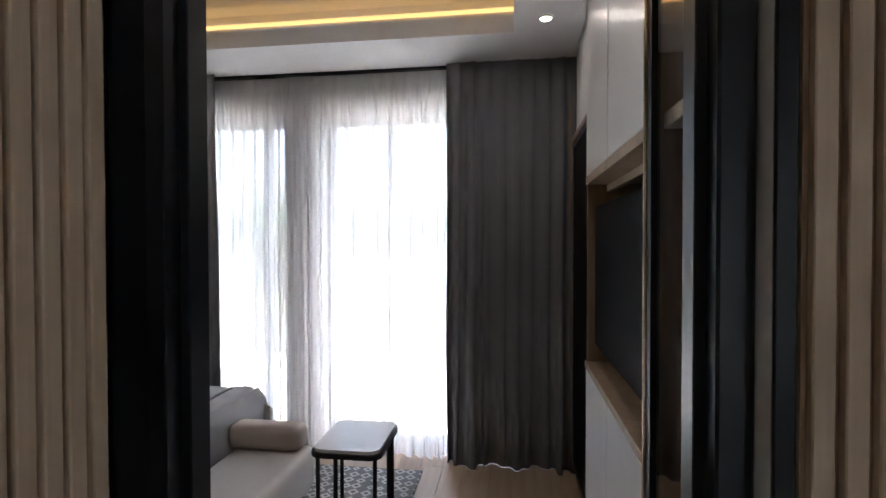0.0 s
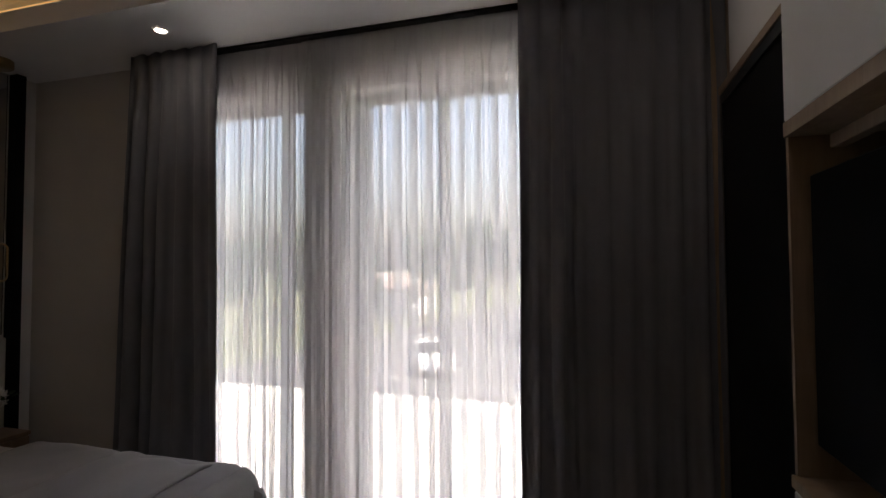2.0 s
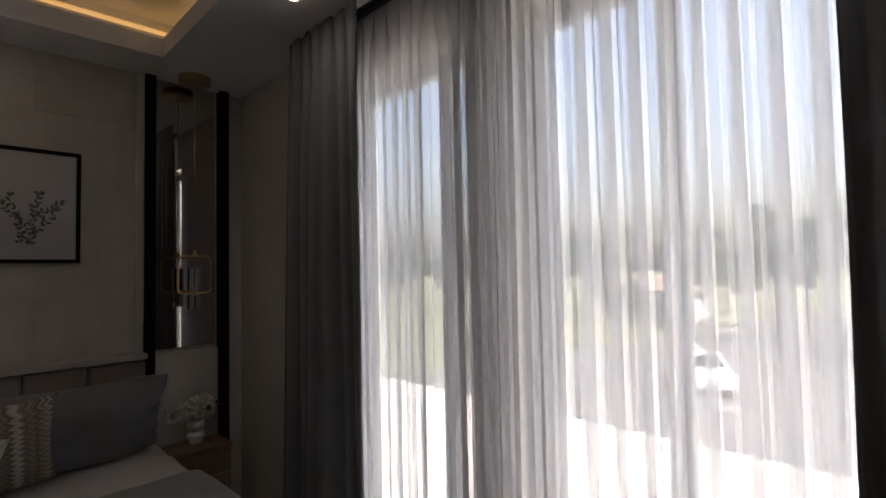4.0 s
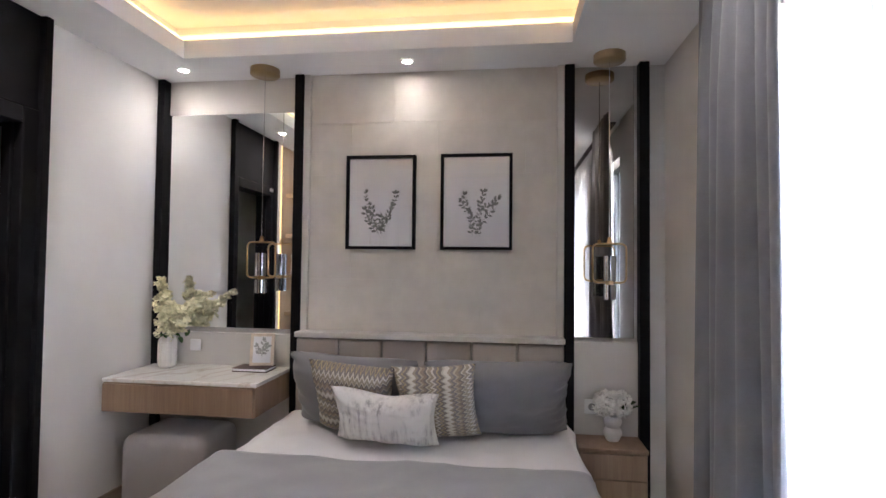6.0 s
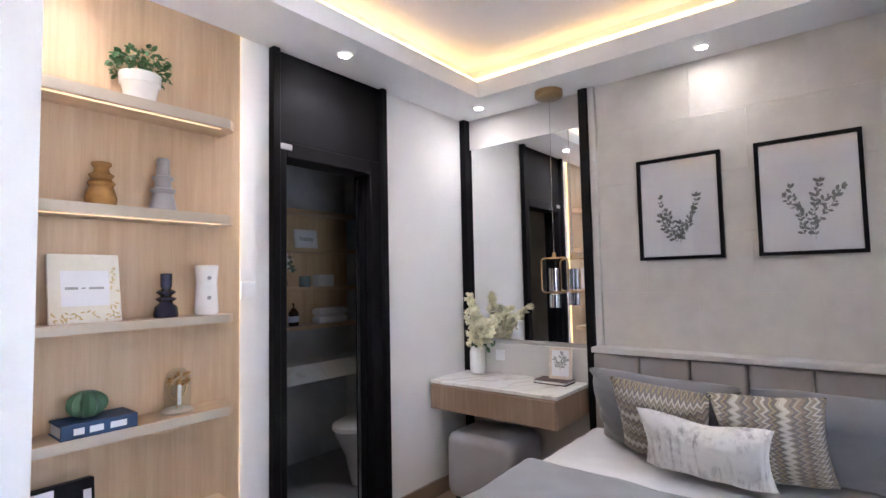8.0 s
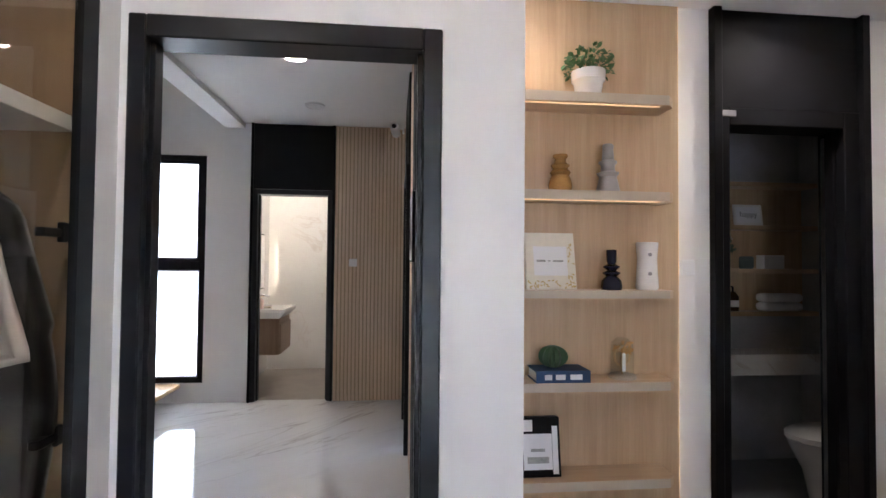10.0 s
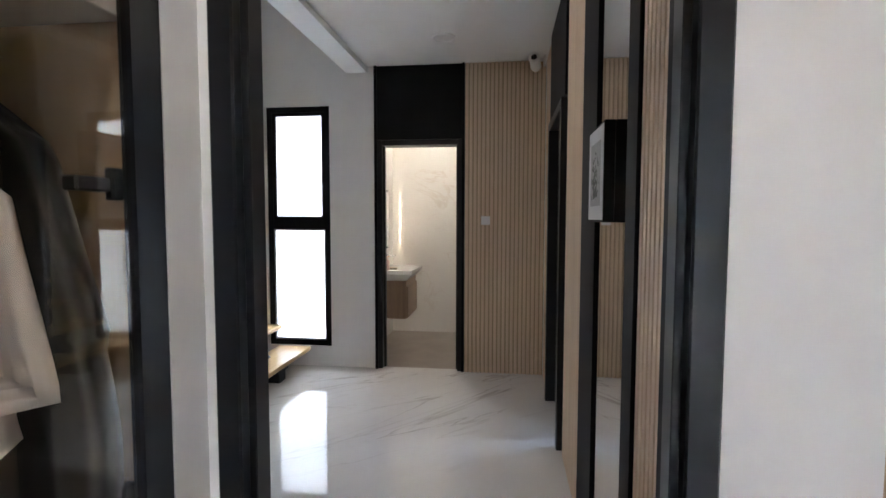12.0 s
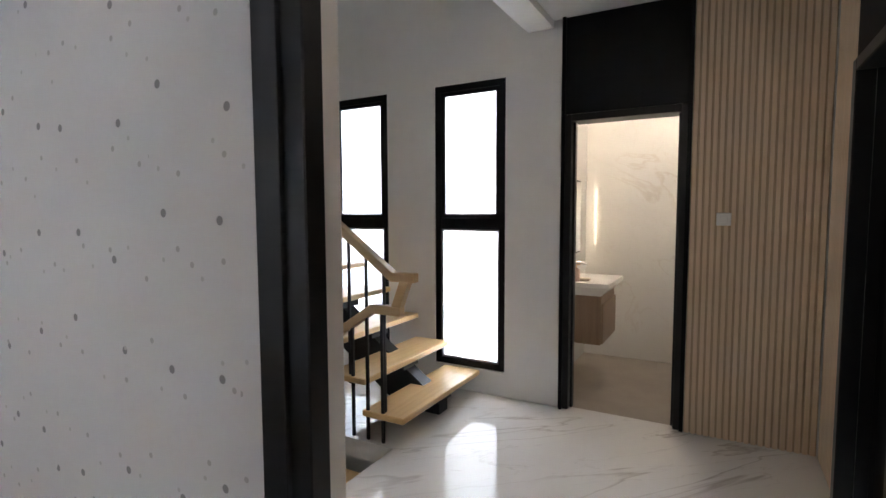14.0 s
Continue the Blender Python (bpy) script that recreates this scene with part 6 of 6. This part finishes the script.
rail = thing("stair_railing", "oak handrail on slim black steel balusters", "railing")
RY = -1.93
sl = RISE / GO
part("handrail", bar_run([(4.5, RY, 1.04 + sl * 2.15), (3.4, RY, 1.04 + sl * 1.05), (2.35, RY, 1.04), (2.19, RY, 1.04)], 0.055, 0.06), RAIL_OAK, rail)
part("handrail", bar_run([(2.26, RY - 0.001, 1.02), (2.33, RY - 0.001, 0.84)], 0.06, 0.056), RAIL_OAK, rail)
part("handrail", bar_run([(2.29, RY, 0.835), (2.50, RY, 0.835), (2.75, RY, 0.67), (4.5, RY, -0.58)], 0.055, 0.06), RAIL_OAK, rail)
for k in range(13):
    x = 2.43 + 0.135 * k
    up = sl * (x - 2.35) - 0.02
    lowz = 0.188 + RISE * int(max(0, x - 2.27) / GO)
    part("baluster", boxes(((x - 0.008, RY - 0.02, lowz - 0.06), (x + 0.008, RY - 0.004, 1.04 + up))), METAL_BLACK, rail)
for k in range(10):
    x = 2.43 + 0.115 * k
    lo_r = 0.82 if x < 2.50 else 0.82 - 0.66 * (x - 2.50) if x < 2.75 else 0.655 - 0.714 * (x - 2.75)
    part("baluster", boxes(((x - 0.009, RY + 0.004, 0.0 if x < 2.70 else lo_r - 0.95), (x + 0.009, RY + 0.02, lo_r))), METAL_BLACK, rail)
# flight down
fd = thing("lower_flight", "oak treads of the flight that leads down", "staircase")
for k in range(8):
    part("tread", boxes(((2.36 + GO * k, -1.86, -0.235 - RISE * k), (2.68 + GO * k, -1.06, -0.195 - RISE * k)), bevel=0.006), STAIR_OAK, fd)
part("spine", tube([(2.4, -1.5, -0.3), (4.5, -1.5, -1.82)], 0.06, 8), METAL_BLACK, fd)
structure("floor_stairwell", boxes(((2.0, -3.05, -2.6), (4.7, -0.4, -2.5))), MARBLE_FLOOR, "lower landing floor", "floor")
structure("wall_stairwell_below", boxes(((2.2, -3.0, -2.5), (2.328, -0.46, -0.12))), WALL, "white wall below the landing", "wall")

# ---------- washroom ----------
va = thing("washroom_vanity", "wall-hung brown vanity with a white basin", "vanity")
part("cabinet", boxes(((1.45, -4.02, 0.37), (1.828, -3.47, 0.76)), bevel=0.004), WALNUT, va)
part("door", boxes(((1.435, -4.01, 0.38), (1.45, -3.48, 0.70)), bevel=0.002), WALNUT, va)
part("basin", loft([[(1.32 + dx, y, z) for dx, y in ((0.13, -4.03), (0.508, -4.03), (0.508, -3.46), (0.13, -3.46))] for z in (0.762,)] + [[(x, y, z) for x, y in ((1.385, -4.06), (1.828, -4.06), (1.828, -3.42), (1.385, -3.42))] for z in (0.83, 0.865)]), WHITE_CER, va, "white ceramic basin")
part("tap", tube([(1.74, -3.74, 0.865), (1.74, -3.74, 0.98), (1.70, -3.74, 1.0), (1.62, -3.74, 0.985)], 0.012, 10), CHROME, va, "chrome tap", True)
db = thing("soap_dispenser", "small pink soap dispenser on the basin", "dispenser")
part("body", lathe([(0, 0), (0.03, 0), (0.03, 0.09), (0.012, 0.105), (0, 0.105)], 18, (1.66, -3.52, 0.866)), plain("blush_plastic", (0.6, 0.42, 0.36), 0.3), db, "", True)
part("pump", tube([(1.66, -3.52, 0.97), (1.66, -3.52, 1.0), (1.63, -3.52, 1.0)], 0.005, 8), BRASS, db)
solid("soap_dish", boxes(((1.56, -3.6, 0.866), (1.64, -3.54, 0.89)), bevel=0.008, seg=2), OAK_EDGE, "small tan soap dish on the basin", "soap dish")
wm = thing("washroom_mirror", "backlit rounded washroom mirror with black rim", "mirror")
part("glow", boxes(((1.815, -4.13, 1.08), (1.822, -3.51, 1.68))), glowing("mirror_backlight", (1.0, 0.86, 0.66), 1.0), wm, "warm backlight")
part("rim", boxes(((1.79, -4.16, 1.05), (1.812, -3.48, 1.71)), bevel=0.008), BLACK, wm)
part("glass", boxes(((1.785, -4.145, 1.065), (1.79, -3.495, 1.695))), MIRROR, wm)
# unseen lamp, added and made wide to brighten the washroom
rl = downlight(1.2, -3.9, HH - 0.001, "washroom downlights", 0.1)

# ---------- outside ----------
structure("ground", boxes(((-400, 3.3, -4.1), (400, 600, -3.9))), GRASS, "dry grass ground beyond the house", "ground")
structure("terrace", boxes(((-6, 3.28, -0.3), (5.5, 6.3, -0.12)), ((-6, 6.2, -3.9), (5.5, 6.299, -0.302))), TERRACE, "sunlit pale terrace slab outside the windows", "terrace")
bm = bmesh.new()
q = [bm.verts.new(c) for c in ((-20, 11.0, -3.885), (9.0, 11.0, -3.885), (4.0, 70, -3.885), (-9.5, 70, -3.885))]
bm.faces.new(q)
structure("road", bm, ROAD, "pale grey road leading away from the house", "road")


def car(at, turn):
    t_ = thing("parked_car", "white parked hatchback on the road", "car")
    t_.matrix_basis = Matrix.Translation(at) @ Matrix.Rotation(radians(turn), 4, 'Z')
    prof = [(-2.05, 0.35), (-2.1, 0.75), (-1.95, 0.95), (-1.35, 1.42), (0.25, 1.46), (0.95, 1.0), (1.95, 0.82), (2.1, 0.6), (2.08, 0.35)]
    levels = []
    for y, k in ((-0.86, 0.0), (-0.84, 1.0), (0.84, 1.0), (0.86, 0.0)):
        levels.append([(x * (0.99 if k == 0 else 1), y * (0.86 if z > 1.1 else 1.0), z) for x, z in prof])
    part("body", loft(levels), CAR_WHITE, t_, "", True)
    part("windscreen", loft([[(0.98, -0.7, 1.0), (0.98, 0.7, 1.0), (0.33, 0.62, 1.42), (0.33, -0.62, 1.42)], [(1.0, -0.7, 1.02), (1.0, 0.7, 1.02), (0.35, 0.62, 1.44), (0.35, -0.62, 1.44)]]), TV_BLACK, t_)
    part("rear_window", loft([[(-1.92, -0.68, 0.98), (-1.92, 0.68, 0.98), (-1.4, 0.6, 1.4), (-1.4, -0.6, 1.4)], [(-1.95, -0.68, 0.99), (-1.95, 0.68, 0.99), (-1.43, 0.6, 1.42), (-1.43, -0.6, 1.42)]]), TV_BLACK, t_)
    for s in (-1, 1):
        part("side_windows", loft([[(-1.45, s * 0.815, 1.0), (0.75, s * 0.815, 1.0), (0.2, s * 0.745, 1.38), (-1.2, s * 0.745, 1.38)], [(-1.45, s * 0.83, 1.0), (0.75, s * 0.83, 1.0), (0.2, s * 0.76, 1.38), (-1.2, s * 0.76, 1.38)]]), TV_BLACK, t_)
        part("headlight", boxes(((1.98, s * 0.72 - 0.13, 0.62), (2.09, s * 0.72 + 0.13, 0.76)), bevel=0.02), CHROME, t_)
        for x in (-1.3, 1.3):
            w_ = part("wheel", lathe([(0, -0.1), (0.31, -0.1), (0.33, -0.07), (0.33, 0.07), (0.31, 0.1), (0, 0.1)], 24), RUBBER, t_)
            w_.matrix_basis = Matrix.Translation((x, s * 0.8, 0.33)) @ Matrix.Rotation(radians(90), 4, 'X')
            h_ = part("rim", lathe([(0, -0.105), (0.2, -0.105), (0.2, 0.105), (0, 0.105)], 16), CHROME, w_)
    return t_


car((-7.4, 25.4, -3.88), -60)


def tree(name, x, y, h, r, seed, trunk_r=0.16):
    rnd = random.Random(seed)
    t_ = thing(name, "leafy roadside tree in the hazy distance", "tree", "distant trees", (x, y, -3.9))
    part("trunk", lathe([(0, 0), (trunk_r * 1.3, 0), (trunk_r, h * 0.2), (trunk_r * 0.6, h * 0.6), (0, h * 0.85)], 8), BARK, t_)
    for k in range(4):
        a = rnd.uniform(0, 6.28)
        part("limb", tube([(0, 0, h * 0.4), (r * 0.4 * math.cos(a), r * 0.4 * math.sin(a), h * 0.6), (r * 0.7 * math.cos(a), r * 0.7 * math.sin(a), h * 0.75)], trunk_r * 0.3, 5), BARK, t_)
    bm = bmesh.new()
    clumps = [(Vector((rnd.gauss(0, r * 0.42), rnd.gauss(0, r * 0.42), h * rnd.uniform(0.45, 1.0))), r * rnd.uniform(0.22, 0.4)) for _ in range(14)]
    for c, cr in clumps:
        for _ in range(46):
            d = Vector((rnd.gauss(0, 1), rnd.gauss(0, 1), rnd.gauss(0, 0.8))).normalized() * cr * rnd.uniform(0.5, 1.05)
            q_ = Euler((rnd.uniform(0, 6), rnd.uniform(0, 6), rnd.uniform(0, 6))).to_matrix()
            s = r * 0.075
            vs = [bm.verts.new(c + d + q_ @ (Vector(o) * s)) for o in ((-1, -0.5, 0), (0.2, -0.8, 0.2), (1, 0, 0), (0.2, 0.8, -0.2), (-0.8, 0.5, 0.1))]
            bm.faces.new(vs)
    part("crown", bm, LEAF_DARK, t_)
    return t_


rt = random.Random(77)
for k in range(26):
    tree("tree", -62 + k * 3.6 + rt.uniform(-2, 2), rt.uniform(42, 66), rt.uniform(6.9, 9.9), rt.uniform(2.2, 3.6), 100 + k)
for x, y, h, r in ((-1.5, 38, 9.2, 2.6), (0.8, 36, 8.6, 2.2), (-6.5, 44, 8.9, 2.8), (-22, 30, 6.9, 2.4), (-15, 33, 7.3, 2.2)):
    tree("tree", x, y, h, r, int(h * 100 + x))
hs = thing("distant_house", "low pale house far across the field", "house")
part("walls", boxes(((-26, 50, -3.9), (-17, 58, -0.9))), TERRACE, hs)
bm = bmesh.new()
q = [bm.verts.new(c) for c in ((-26.6, 49.4, -0.9), (-16.4, 49.4, -0.9), (-16.4, 58.6, -0.9), (-26.6, 58.6, -0.9), (-24, 54, 0.6), (-19, 54, 0.6))]
for f_ in ((0, 1, 5, 4), (1, 2, 5), (2, 3, 4, 5), (3, 0, 4), (0, 3, 2, 1)):
    bm.faces.new([q[i] for i in f_])
part("roof", bm, plain("weathered_tiles", (0.17, 0.13, 0.11), 0.8), hs)
for x in (-24.5, -22, -19):
    part("window", boxes(((x, 49.96, -2.9), (x + 1.0, 50.02, -1.6))), TV_BLACK, hs)

# ---------- floor planks ----------
plank_mesh = {}
rp = random.Random(5)
row = 0
y_ = -0.0
px = -2.79
while px < 1.59:
    w_ = min(0.145, 1.595 - px)
    y0 = 0.005 - rp.uniform(0, 0.9)
    while y0 < 3.09:
        y1 = y0 + 1.2
        a, b = max(0.005, y0), min(3.095, y1)
        if b - a > 0.02:
            key = (round(w_, 3), round(b - a, 2))
            if key not in plank_mesh:
                plank_mesh[key] = mesh_from("plank", boxes(((0.0008, 0.0008, 0), (w_ - 0.0008, key[1] - 0.0008, 0.012)), bevel=0.0012), PLANK)
            ob = new("plank", plank_mesh[key])
            ob.parent = floor_b
            ob.location = (px, a, -0.012)
        y0 = y1
    px += 0.145
